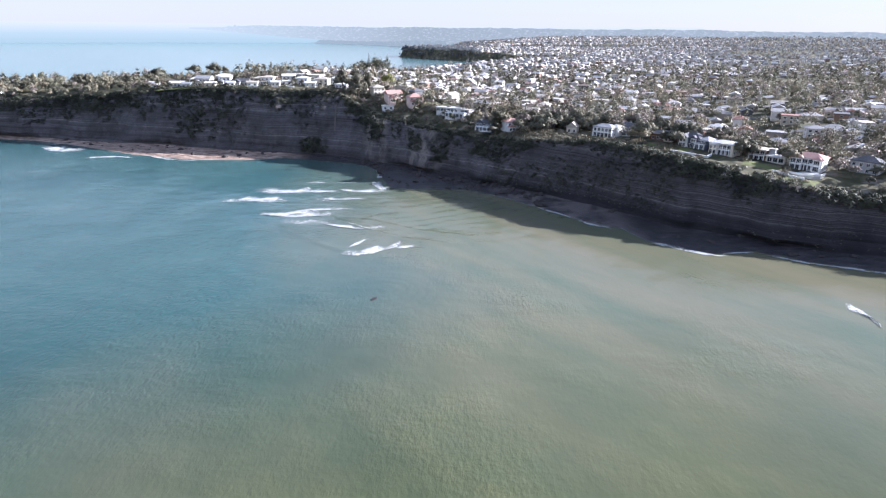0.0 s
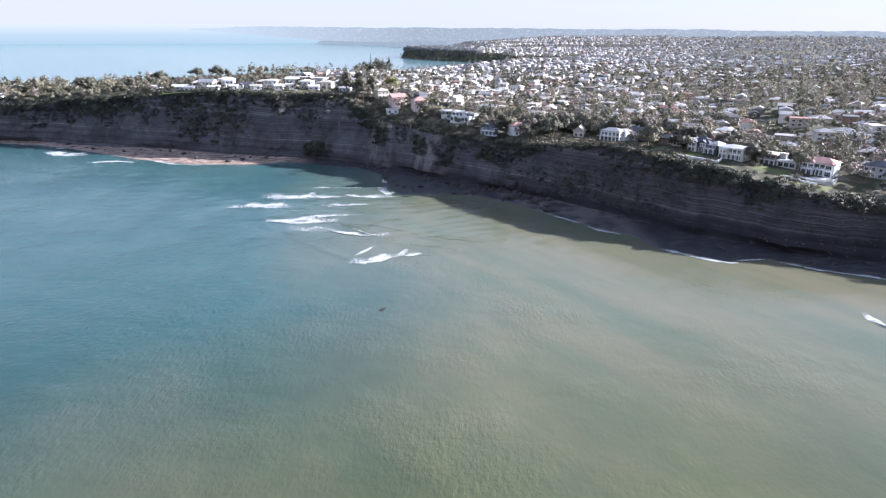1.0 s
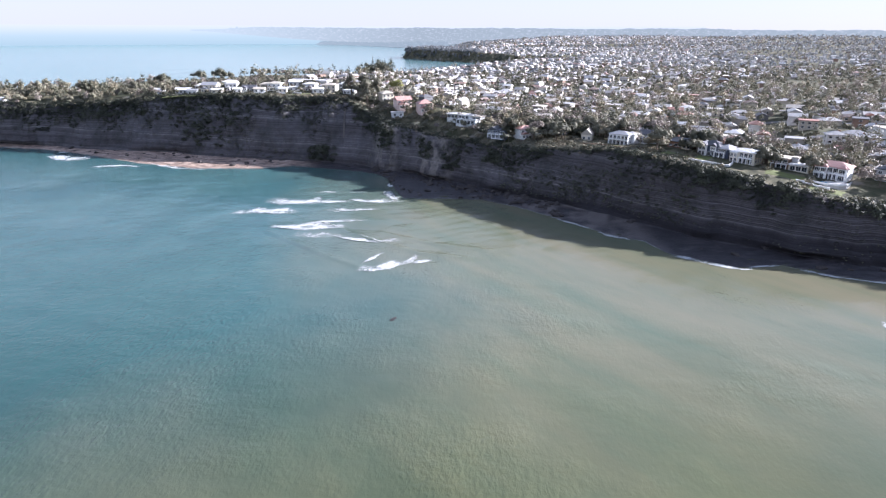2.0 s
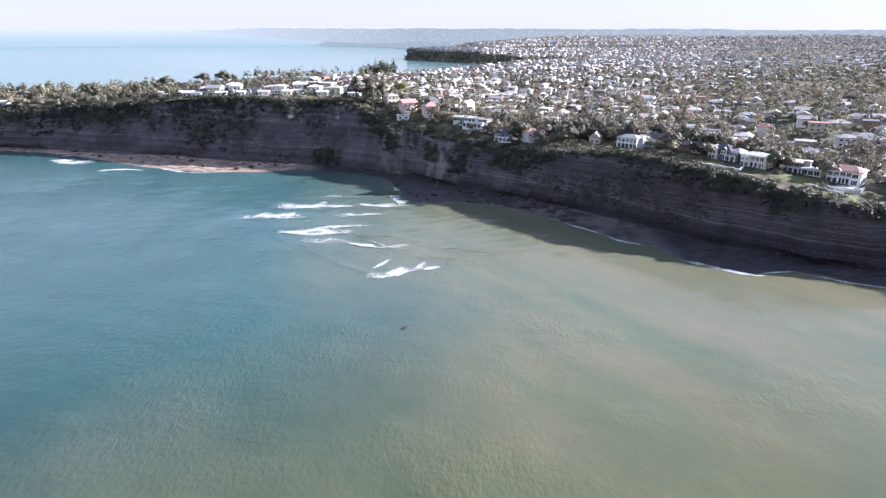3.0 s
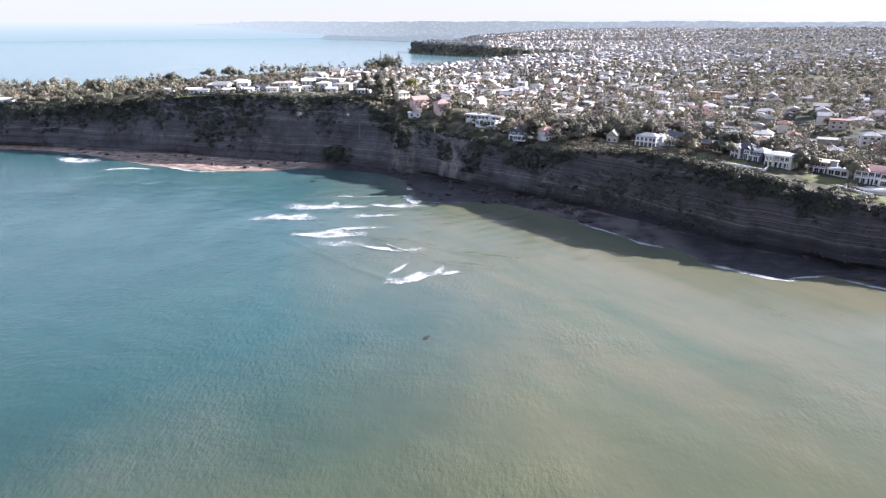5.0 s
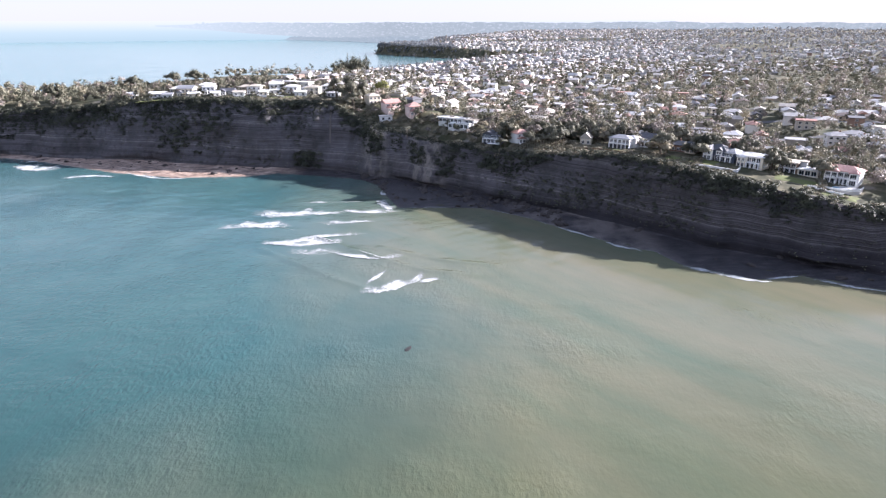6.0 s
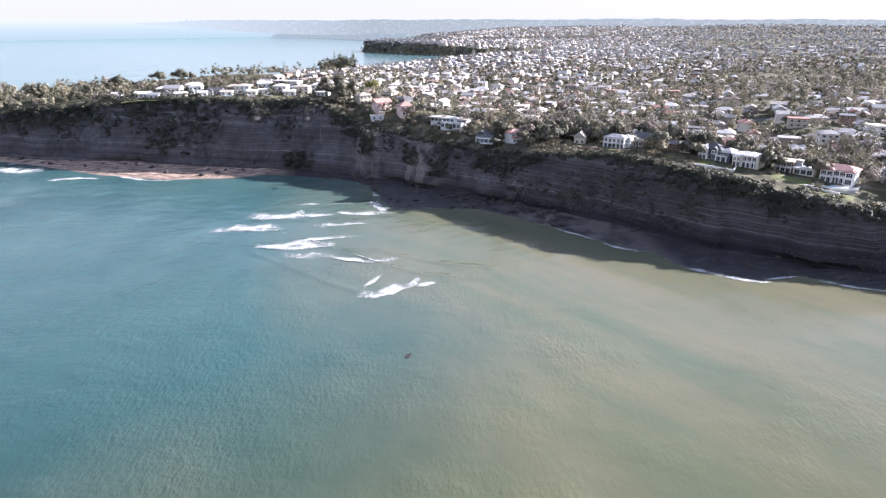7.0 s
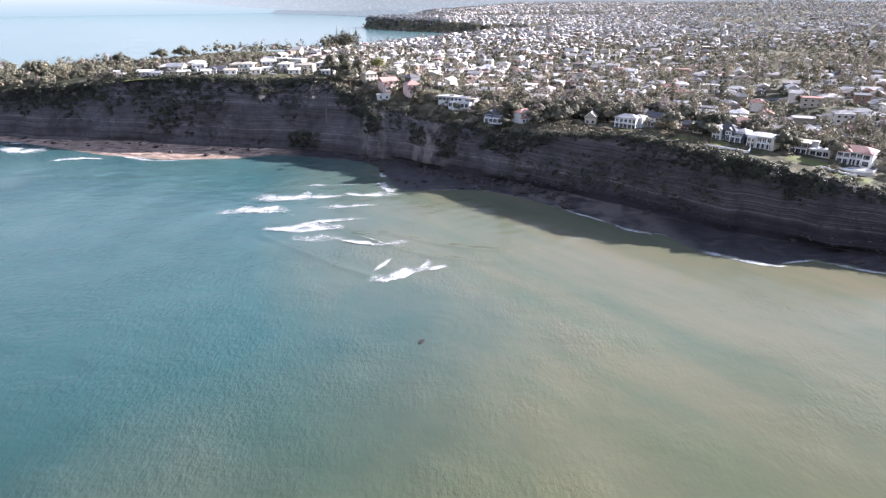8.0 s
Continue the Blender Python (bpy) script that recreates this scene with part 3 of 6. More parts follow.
DRY_LEAF = leaves("brown_winter_twigs", (0.115, 0.098, 0.084), (0.315, 0.270, 0.228))
LIME_LEAF = leaves("yellow_green_leaves", (0.10, 0.105, 0.035), (0.30, 0.295, 0.095))
SCRUB_LEAF = leaves("cliff_scrub_leaves", (0.024, 0.028, 0.020), (0.098, 0.102, 0.068))
PALE_LEAF = leaves("pale_scrub_leaves", (0.12, 0.107, 0.073), (0.345, 0.300, 0.204))
PINE_LEAF = leaves("pine_needles", (0.010, 0.018, 0.012), (0.035, 0.050, 0.030))


# ---- houses, built facing -y with the ground at z = 0 ----
def add_wall(parent, x, y, w, d, z, h, mat, below=0.0):
    return part("wall", boxes((x, y, z - below, w, d, h + below)), mat, parent)


def add_roof(parent, kind, x, y, w, d, z, rise, mat, over=0.6, ridge_y=False):
    """hip, gable or flat; the ridge runs along x unless ridge_y."""
    bm = bmesh.new()
    a, b = w / 2 + over, d / 2 + over
    t = 0.22
    if kind == "flat":
        box(bm, x, y, z, 2 * a, 2 * b, 0.35)
        box(bm, x, y, z + 0.35, 2 * a - 0.8, 2 * b - 0.8, 0.12)
    else:
        lo = [bm.verts.new((x + i * a, y + j * b, z)) for i, j in ((-1, -1), (1, -1), (1, 1), (-1, 1))]
        hi = [bm.verts.new((x + i * a, y + j * b, z + t)) for i, j in ((-1, -1), (1, -1), (1, 1), (-1, 1))]
        pull = 0.0 if kind == "gable" else min(a, b) * 0.98
        ends = [(0, -(b - pull)), (0, b - pull)] if ridge_y else [(-(a - pull), 0), (a - pull, 0)]
        r0, r1 = (bm.verts.new((x + i, y + j, z + t + rise)) for i, j in ends)
        bm.faces.new(lo[::-1])
        for k in range(4):
            bm.faces.new((lo[k], lo[(k + 1) % 4], hi[(k + 1) % 4], hi[k]))
        if ridge_y:
            sides = [(hi[0], hi[1], r0), (hi[1], hi[2], r1, r0), (hi[2], hi[3], r1), (hi[3], hi[0], r0, r1)]
        else:
            sides = [(hi[0], hi[1], r1, r0), (hi[1], hi[2], r1), (hi[2], hi[3], r0, r1), (hi[3], hi[0], r0)]
        for s in sides:
            bm.faces.new(s)
    return part("roof", bm, mat, parent)


def add_window(parent, x, y, z, w, h, face="front", mullions=1, arch=False):
    """A framed window set in a wall: frame, bars and a sill proud of the wall, the pane behind them."""
    turn = {"front": 0, "right": 90, "back": 180, "left": -90}[face]
    m = pose(x, y, z, 0, 0, turn)
    bm = bmesh.new()
    t = 0.12
    rows = [(-w / 2 + t / 2, -0.05, 0, t, 0.14, h), (w / 2 - t / 2, -0.05, 0, t, 0.14, h), (0, -0.05, h - t, w - 2 * t, 0.14, t), (0, -0.08, -0.06, w + 0.16, 0.22, 0.1)]
    rows += [(-w / 2 + w * (k + 1) / (mullions + 1), -0.05, 0.05, 0.08, 0.12, h - t - 0.05) for k in range(mullions)]
    for r in rows:
        box(bm, *r)
    if arch:
        for k in range(7):
            a0 = math.pi * (k + 0.5) / 7
            box(bm, w / 2 * math.cos(a0), -0.06, h - 0.1 + 0.45 * w * math.sin(a0) - 0.1, 0.36, 0.16, 0.24)
    bm.transform(m)
    win = part("window", bm, TRIM, parent)
    bm = boxes((0, -0.015, 0.04, w - 2 * t + 0.02, 0.03, h - t - 0.04))
    bm.transform(m)
    part("pane", bm, GLASS, win)
    return win


def add_windows(parent, xs, y, z, w, h, face="front", mullions=1):
    for x in xs:
        if face in ("front", "back"):
            add_window(parent, x, y, z, w, h, face, mullions)
        else:
            add_window(parent, y, x, z, w, h, face, mullions)


def add_door(parent, x, y, z=0.0, w=1.0, h=2.1, mat=None):
    d = part("door", boxes((x, y - 0.04, z, w, 0.1, h), (x - w / 2 - 0.06, y - 0.05, z, 0.12, 0.14, h + 0.1), (x + w / 2 + 0.06, y - 0.05, z, 0.12, 0.14, h + 0.1)), mat or TIMBER, parent)
    return d


def add_balcony(parent, x, y, z, w, d, mat=None, posts=4, rail=1.0, below=0.0):
    """A deck against the front wall whose wall line is y: slab, rail and the columns under it."""
    mat = mat or TRIM
    b = part("balcony", boxes((x, y - d / 2, z - 0.25, w, d, 0.25)), mat, parent)
    bm = boxes((x, y - d + 0.06, z + rail - 0.08, w, 0.1, 0.08), (x - w / 2 + 0.06, y - d / 2, z + rail - 0.08, 0.1, d - 0.2, 0.08), (x + w / 2 - 0.06, y - d / 2, z + rail - 0.08, 0.1, d - 0.2, 0.08))
    for k in range(int(w / 0.7) + 1):
        box(bm, x - w / 2 + 0.06 + k * (w - 0.12) / int(w / 0.7), y - d + 0.06, z, 0.05, 0.05, rail - 0.08)
    part("railing", bm, mat, b)
    if below:
        for k in range(posts):
            px = x - w / 2 + 0.3 + k * (w - 0.6) / (posts - 1)
            part("column", boxes((px, y - d + 0.3, z - 0.25 - below, 0.4, 0.4, below)), mat, parent)
    return b


def add_chimney(parent, x, y, z, h=1.6):
    part("chimney", boxes((x, y, z, 0.9, 0.7, h), (x, y, z + h, 1.05, 0.85, 0.14), (x, y, z + h + 0.14, 0.35, 0.35, 0.3)), BRICK, parent)


def stand(name, label, x, y, turn, z=None, group=""):
    e = new(name)
    e.matrix_world = pose(x, y, float(ground_z(x, y)) if z is None else z, 0, 0, turn)
    return tagged(e, label, "house", group)


CLIFFTOP = "houses along the cliff top"


def house_red_roof_villa(x, y, turn):
    h = stand("house", "white two-storey villa with pink clay hip roof above a pool terrace", x, y, turn, None, CLIFFTOP)
    add_wall(h, 0, 0, 15, 9, 0, 6.2, WHITE, 3)
    add_wall(h, -4.3, -5.3, 5.4, 1.6, 0, 6.0, WHITE, 3)
    add_wall(h, 5.2, -5.1, 3.6, 1.2, 0, 6.0, WHITE, 3)
    add_roof(h, "hip", 0, 0, 15, 9, 6.2, 2.2, CLAY, 0.8)
    add_roof(h, "hip", -4.3, -4.6, 5.6, 3, 6.0, 1.3, CLAY, 0.5)
    add_roof(h, "hip", 5.2, -4.5, 3.8, 3, 6.0, 1.1, CLAY, 0.5)
    add_balcony(h, 0.6, -4.5, 3.2, 5.6, 1.7, WHITE, 4, 1.0, 3.0)
    add_balcony(h, -4.3, -6.1, 3.2, 5.4, 1.2, WHITE, 3, 1.0, 3.0)
    for px in (-0.5, 2.2):
        add_window(h, px, -4.5, 0.1, 2.4, 2.5, "front", 2, True)
        add_window(h, px, -4.5, 3.3, 2.4, 2.4, "front", 2)
    for px in (-5.65, -2.95):
        add_window(h, px, -6.1, 0.1, 2.4, 2.5, "front", 2, True)
        add_window(h, px, -6.1, 3.3, 2.4, 2.3, "front", 2)
    add_window(h, 5.2, -5.7, 0.1, 2.8, 2.5, "front", 2, True)
    add_window(h, 5.2, -5.7, 3.3, 2.8, 2.3, "front", 2)
    add_windows(h, (-2.5, 0.5, 3.0), 7.5, 0.8, 1.4, 1.4, "right")
    add_windows(h, (-2.5, 0.5, 3.0), 7.5, 3.9, 1.4, 1.4, "right")
    add_windows(h, (-2, 2), -7.5, 3.9, 1.4, 1.4, "left")
    add_chimney(h, 4.5, 2.0, 7.2, 1.8)
    return h


def house_flat_terraces(x, y, turn):
    h = stand("house", "low modern house with tan flat roofs and white terrace frames", x, y, turn, None, CLIFFTOP)
    add_wall(h, -4.6, 0, 8.5, 8, 0, 5.6, TIMBER, 3)
    add_wall(h, 4.8, -0.5, 9.5, 7, 0, 3.0, CREAM, 3)
    add_roof(h, "flat", -4.6, -0.3, 8.5, 8.6, 5.6, 0, TAN_ROOF, 0.7)
    add_roof(h, "flat", 4.8, -0.9, 9.5, 7.6, 3.0, 0, PALE_ROOF, 0.5)
    add_wall(h, 1.6, 1.5, 3.0, 3.5, 3.5, 2.4, GREY)
    add_roof(h, "flat", 1.6, 1.5, 3.0, 3.5, 5.9, 0, TAN_ROOF, 0.4)
    add_balcony(h, -4.6, -4.0, 3.0, 8.0, 1.5, TRIM, 4, 1.0, 2.8)
    add_windows(h, (-7.2, -4.6, -2.0), -4.0, 0.2, 2.2, 2.3)
    add_windows(h, (-7.2, -4.6, -2.0), -4.0, 3.3, 2.2, 2.0)
    add_windows(h, (2.0, 4.8, 7.6), -4.0, 0.2, 2.4, 2.3)
    add_windows(h, (-1.5, 1.5), 9.55, 0.8, 1.5, 1.4, "right")
    return h


def house_pale_hip(x, y, turn):
    h = stand("house", "cream two-storey house with shallow pale hip roof and tall windows", x, y, turn, None, CLIFFTOP)
    add_wall(h, 0, 0, 13, 10, 0, 5.8, CREAM, 3)
    add_wall(h, -4.0, -5.7, 4.2, 1.6, 0, 5.2, CREAM, 3)
    add_roof(h, "hip", 0, 0, 13, 10, 5.8, 1.3, PALE_ROOF, 0.5)
    add_roof(h, "hip", -4.0, -5.0, 4.4, 3, 5.2, 0.7, PALE_ROOF, 0.3)
    add_balcony(h, 1.8, -5.0, 2.9, 7.0, 1.6, TRIM, 4, 1.0, 2.7)
    add_windows(h, (-0.4, 1.9, 4.3), -5.0, 0.1, 2.0, 2.4)
    add_windows(h, (-0.4, 1.9, 4.3), -5.0, 3.1, 2.0, 2.3)
    add_windows(h, (-5.0, -3.0), -6.5, 0.3, 1.5, 2.2)
    add_windows(h, (-5.0, -3.0), -6.5, 3.1, 1.5, 1.8)
    add_windows(h, (-2.8, 0.2, 3.0), 6.5, 0.6, 1.6, 1.7, "right")
    add_windows(h, (-2.8, 0.2, 3.0), 6.5, 3.4, 1.6, 1.7, "right")
    return h


def house_navy_gables(x, y, turn):
    h = stand("house", "dark blue two-storey house with slate hip roof and white gabled bays", x, y, turn, None, CLIFFTOP)
    add_wall(h, 0.5, 0, 16, 9, 0, 5.4, NAVY, 3)
    add_wall(h, -5.6, -4.9, 4.6, 2.4, 0, 5.6, WHITE, 3)
    add_roof(h, "hip", -2.0, 0, 11, 9, 5.4, 2.6, SLATE, 0.6)
    add_roof(h, "hip", 6.0, 0, 5, 9, 4.8, 1.9, GREY_ROOF, 0.9)
    add_roof(h, "gable", -5.6, -3.4, 4.8, 6.0, 5.6, 1.9, SLATE, 0.35, True)
    add_roof(h, "gable", 0.2, -3.4, 3.2, 3.6, 5.5, 1.4, SLATE, 0.3, True)
    add_wall(h, 0.2, -4.3, 3.2, 1.4, 3.0, 2.6, WHITE)
    add_windows(h, (-6.6, -4.6), -6.1, 0.3, 1.6, 2.2)
    add_windows(h, (-6.6, -4.6), -6.1, 3.3, 1.6, 1.7)
    add_windows(h, (-0.5, 0.9), -5.0, 3.5, 1.2, 1.5)
    add_windows(h, (-2.0, 0.6, 3.2, 6.0), -4.5, 0.2, 1.9, 2.2)
    add_windows(h, (4.2, 6.6), -4.5, 3.2, 1.7, 1.4)
    add_balcony(h, 4.2, -4.5, 2.9, 6.0, 1.6, TRIM, 3, 1.0, 2.7)
    add_windows(h, (-2.0, 1.8), 8.5, 3.1, 1.5, 1.4, "right")
    add_chimney(h, 2.6, 1.4, 6.6, 1.9)
    return h


def house_brown_brick(x, y, turn):
    h = stand("house", "low brown brick house with brown gable roof among trees", x, y, turn, None, CLIFFTOP)
    add_wall(h, 0, 0, 15, 7.5, 0, 3.6, BRICK, 3)
    add_wall(h, 4.5, -4.4, 5.5, 3, 0, 3.4, CREAM, 3)
    add_roof(h, "hip", 0, 0, 15, 7.5, 3.6, 2.0, MIXED_ROOF, 0.6)
    add_roof(h, "gable", 4.5, -3.6, 5.6, 6, 3.4, 1.7, TAN_ROOF, 0.5, True)
    add_windows(h, (-5.5, -2.5, 0.2), -3.75, 0.8, 1.8, 1.6)
    add_windows(h, (3.4, 5.6), -5.9, 0.6, 1.6, 1.8)
    add_door(h, -4.0, -3.75)
    add_chimney(h, -3, 0.6, 4.8, 1.8)
    return h


def house_white_balcony(x, y, turn):
    h = stand("house", "white two-storey house with grey hip roof and full-width balcony", x, y, turn, None, CLIFFTOP)
    add_wall(h, 0, 0, 12.5, 8.5, 0, 5.8, WHITE, 3)
    add_roof(h, "hip", 0, 0, 12.5, 8.5, 5.8, 1.7, GREY_ROOF, 0.7)
    add_wall(h, 5.0, 4.0, 6, 7, 0, 5.6, WHITE, 3)
    add_roof(h, "hip", 5.0, 4.0, 6, 7, 5.6, 1.6, PALE_ROOF, 0.5)
    add_balcony(h, -0.6, -4.25, 3.0, 11.0, 1.5, WHITE, 5, 1.0, 2.8)
    add_windows(h, (-4.8, -2.3, 0.3, 2.9, 5.2), -4.25, 0.1, 1.7, 2.3)
    add_windows(h, (-4.8, -2.3, 0.3, 2.9, 5.2), -4.25, 3.2, 1.7, 2.0)
    add_windows(h, (-2.4, 0.2, 2.8), 6.25, 3.4, 1.5, 1.5, "right")
    add_windows(h, (-2.4, 0.2), 6.25, 0.6, 1.5, 1.6, "right")
    add_door(h, -0.9, -4.25)
    return h


def house_slate_deck(x, y, turn):
    h = stand("house", "grey weatherboard house with slate roof and white front deck", x, y, turn, None, CLIFFTOP)
    add_wall(h, 0, 0, 11, 8, 0, 5.0, GREY, 3)
    add_roof(h, "gable", 0, 0, 11, 8, 5.0, 2.4, SLATE, 0.6)
    add_wall(h, -2.5, -5.2, 6, 2.6, 0, 2.9, WHITE, 3)
    add_roof(h, "flat", -2.5, -5.2, 6, 2.6, 2.9, 0, PALE_ROOF, 0.2)
    add_balcony(h, -2.5, -4.0, 3.4, 6, 2.4, TRIM, 3)
    add_windows(h, (-4.2, -2.4, -0.6), -6.5, 0.4, 1.5, 2.0)
    add_windows(h, (2.2, 4.2), -4.0, 0.6, 1.6, 1.9)
    add_windows(h, (-3.4, -1.2, 1.4, 3.8), -4.0, 3.5, 1.5, 1.4)
    return h


def house_cottage(x, y, turn):
    h = stand("house", "small cream gabled cottage with steep grey roof under trees", x, y, turn, None, CLIFFTOP)
    add_wall(h, 0, 0, 6.5, 8, 0, 3.6, CREAM, 3)
    add_roof(h, "gable", 0, 0, 6.5, 8, 3.6, 3.2, TAN_ROOF, 0.45, True)
    bm = bmesh.new()
    a, b, c = bm.verts.new((-3.2, -3.95, 3.6)), bm.verts.new((3.2, -3.95, 3.6)), bm.verts.new((0, -3.95, 6.7))
    bm.faces.new((a, b, c))
    bmesh.ops.solidify(bm, geom=bm.faces[:], thickness=-0.15)
    part("gable_wall", bm, CREAM, h)
    add_windows(h, (-1.6, 1.6), -4.0, 0.6, 1.5, 1.8)
    add_window(h, 0, -4.0, 4.0, 1.2, 1.2)
    return h


def house_blue_deck(x, y, turn):
    h = stand("house", "dark blue beach house with white windows and stepped decks", x, y, turn, None, CLIFFTOP)
    add_wall(h, 0, 0, 13, 8, 0, 5.2, NAVY, 3)
    add_roof(h, "gable", -3.2, 0, 6, 8, 5.2, 1.8, SLATE, 0.4, True)
    add_roof(h, "hip", 3.4, 0, 6.4, 8, 5.2, 1.5, SLATE, 0.4)
    add_balcony(h, 0, -4.0, 2.9, 12, 1.8, TRIM, 5, 1.0, 2.7)
    add_balcony(h, 2.5, -5.9, 0.3, 8, 2.5, TRIM, 3, 0.9)
    add_windows(h, (-5, -2.6, 0.2, 2.8, 5.2), -4.0, 0.4, 1.6, 2.0)
    add_windows(h, (-5, -2.6, 0.2, 2.8, 5.2), -4.0, 3.1, 1.6, 1.8)
    return h


def house_white_levels(x, y, turn):
    h = stand("house", "modern white and grey flat-roofed house on two stepped levels", x, y, turn, None, CLIFFTOP)
    add_wall(h, 2, -2, 16, 7, 0, 3.2, WHITE, 4)
    add_wall(h, -6, 3, 21, 8, 0, 5.6, WHITE, 4)
    add_roof(h, "flat", -6, 3, 21, 8, 5.6, 0, PALE_ROOF, 1.1)
    add_roof(h, "flat", 6.5, -2, 7, 7, 3.2, 0, PALE_ROOF, 0.5)
    add_wall(h, 8.0, 2.0, 7, 7, 3.2, 2.0, GREY)
    add_roof(h, "flat", 8.0, 2.0, 7, 7, 5.2, 0, TAN_ROOF, 0.9)
    add_balcony(h, -1.5, -2.0, 3.4, 8, 3.3, TRIM, 4)
    add_windows(h, (-4.4, -1.4, 1.6, 4.6, 7.6), -5.5, 0.2, 2.4, 2.5)
    add_windows(h, (-14.6, -11.6, -8.6, -5.6, -2.6, 0.4), -1.0, 3.2, 2.5, 2.0)
    add_windows(h, (6.4, 9.4), -1.5, 3.3, 2.3, 1.6)
    return h


def house_plain(x, y, turn, w, d, floors, wall, roof, kind, label, rise=1.8, wing=0.0, deck=False):
    """A house of the row on the point: block, optional front wing, windows on front and sides."""
    h = stand("house", label, x, y, turn, None, CLIFFTOP)
    top = 2.9 * floors
    add_wall(h, 0, 0, w, d, 0, top, wall, 2.5)
    add_roof(h, kind, 0, 0, w, d, top, rise, roof, 0.6)
    n = max(2, int(w / 3.2))
    for f in range(floors):
        add_windows(h, [-w / 2 + w * (k + 0.5) / n for k in range(n)], -d / 2, 0.5 + 2.9 * f, 1.7, 1.7)
        add_windows(h, (-d / 5, d / 5), w / 2, 0.6 + 2.9 * f, 1.4, 1.4, "right")
    if wing:
        add_wall(h, -w / 4, -d / 2 - wing / 2, w * 0.4, wing, 0, 2.9, wall, 2.5)
        add_roof(h, kind if kind == "flat" else "gable", -w / 4, -d / 2 - wing / 2 + 0.4, w * 0.4, wing + 0.8, 2.9, rise * 0.7, roof, 0.4, True)
        add_windows(h, (-w / 4 - 1.2, -w / 4 + 1.2), -d / 2 - wing, 0.5, 1.6, 1.7)
    if deck and floors > 1:
        add_balcony(h, w * 0.15, -d / 2, 2.9, w * 0.6, 1.6, TRIM, 3, 1.0, 2.6)
    return h


house_red_roof_villa(182, 326.3, -46)
house_flat_terraces(168, 341, -42)
house_pale_hip(148.2, 349.7, -48)
house_navy_gables(137, 362, -48)
house_brown_brick(126, 386, -38)
house_slate_deck(111.5, 403, -36)
house_white_balcony(93.6, 400.4, -40)
house_cottage(76, 416, -20)
house_plain(37.7, 431.6, 24, 12, 9, 2, WHITE, CLAY, "hip", "white two-storey house with faded red hip roof", 1.7, 2.0, True)
house_blue_deck(21, 436, -30)
house_white_levels(0, 466, -32)
house_plain(59.8, 432.9, -30, 12, 8, 1, NAVY, SLATE, "hip", "low dark house with slate roof in shade of trees", 1.5, 2.0)
house_plain(-32, 500, 20, 11, 9, 2, PINK, CLAY, "hip", "pale pink house with broad red clay tile roof", 2.4, 3.0)
house_plain(-50, 513, 26, 12, 9, 2, PINK, CLAY, "gable", "pale pink gabled house with red clay tile roof", 2.6, 3.0)
house_plain(-65, 533, 30, 10, 9, 2, CREAM, TAN_ROOF, "hip", "tall cream house with tan hip roof", 2.0, 0)
house_plain(-53, 500, 10, 9, 5, 1, WHITE, PALE_ROOF, "flat", "white flat-roofed garden house with dark windows", 0.4)
house_plain(208, 319.8, -50, 13, 9, 2, GREY, SLATE, "hip", "grey two-storey house with dark hip roof above the cliff", 2.2, 0)
house_plain(231.4, 312, -55, 13, 10, 1, BRICK, CLAY, "hip", "brick house with brown clay hip roof", 2.2, 2.0)
house_plain(-247, 573.3, 6, 13, 7, 1, WHITE, PALE_ROOF, "gable", "long low white house with pale gable roof on the point", 1.6)
house_plain(-222.3, 572, -4, 13, 9, 2, CREAM, GREY_ROOF, "gable", "cream two-storey gabled house with grey roof on the point", 2.4, 3.0)
house_plain(-204.1, 573.3, 4, 10, 8, 2, WHITE, PALE_ROOF, "hip", "white two-storey house with pale hip roof on the point", 1.5, 2.5)
house_plain(-187.2, 568.1, 0, 11, 8, 1, GREY, SLATE, "gable", "low grey house with dark gable roof on the point", 2.2, 3.0)
house_plain(-165.1, 572, -6, 12, 9, 2, WHITE, TAN_ROOF, "hip", "square white two-storey house with tan hip roof", 1.4, 2.0, True)
house_plain(-148.2, 568.1, 4, 9, 7, 1, WHITE, PALE_ROOF, "flat", "white flat-roofed pavilion house on the point", 0.4)
house_plain(-135.2, 573.3, -5, 11, 9, 2, WHITE, PALE_ROOF, "hip", "white two-storey house with balcony on the point", 1.6, 2.0, True)
house_plain(-117, 568.1, -8, 12, 8, 2, CREAM, TAN_ROOF, "hip", "cream two-storey house with tan hip roof", 1.7, 2.0)
house_plain(-98.8, 559, -10, 10, 6, 1, WHITE, PALE_ROOF, "flat", "low white flat-roofed house beside tall trees", 0.4)
house_plain(-430, 596, 5, 12, 8, 1, WHITE, PALE_ROOF, "gable", "white single-storey house among trees at the point", 1.8)
house_plain(-271.7, 579.8, 0, 8, 7, 1, WHITE, PALE_ROOF, "gable", "small white gabled house behind hedges", 2.2)
house_plain(-212, 592, 3, 12, 8, 2, WHITE, PALE_ROOF, "hip", "white two-storey house behind the front row of the point", 1.7)
house_plain(-178, 591, -3, 12, 8, 1, CREAM, TAN_ROOF, "hip", "cream single-storey house behind the front row of the point", 1.7)
house_plain(-152, 590, 5, 11, 8, 2, WHITE, PALE_ROOF, "gable", "white gabled house behind the front row of the point", 1.7)
house_plain(-125, 592, -4, 13, 8, 1, WHITE, GREY_ROOF, "hip", "white house with grey hip roof behind the front row", 1.7)
house_plain(-106, 586, -8, 11, 8, 2, WHITE, PALE_ROOF, "hip", "white house with pale roof beside the tall trees", 1.7)
house_plain(-238, 594, 2, 12, 8, 1, WHITE, PALE_ROOF, "hip", "low white house under umbrella-crowned trees", 1.7)
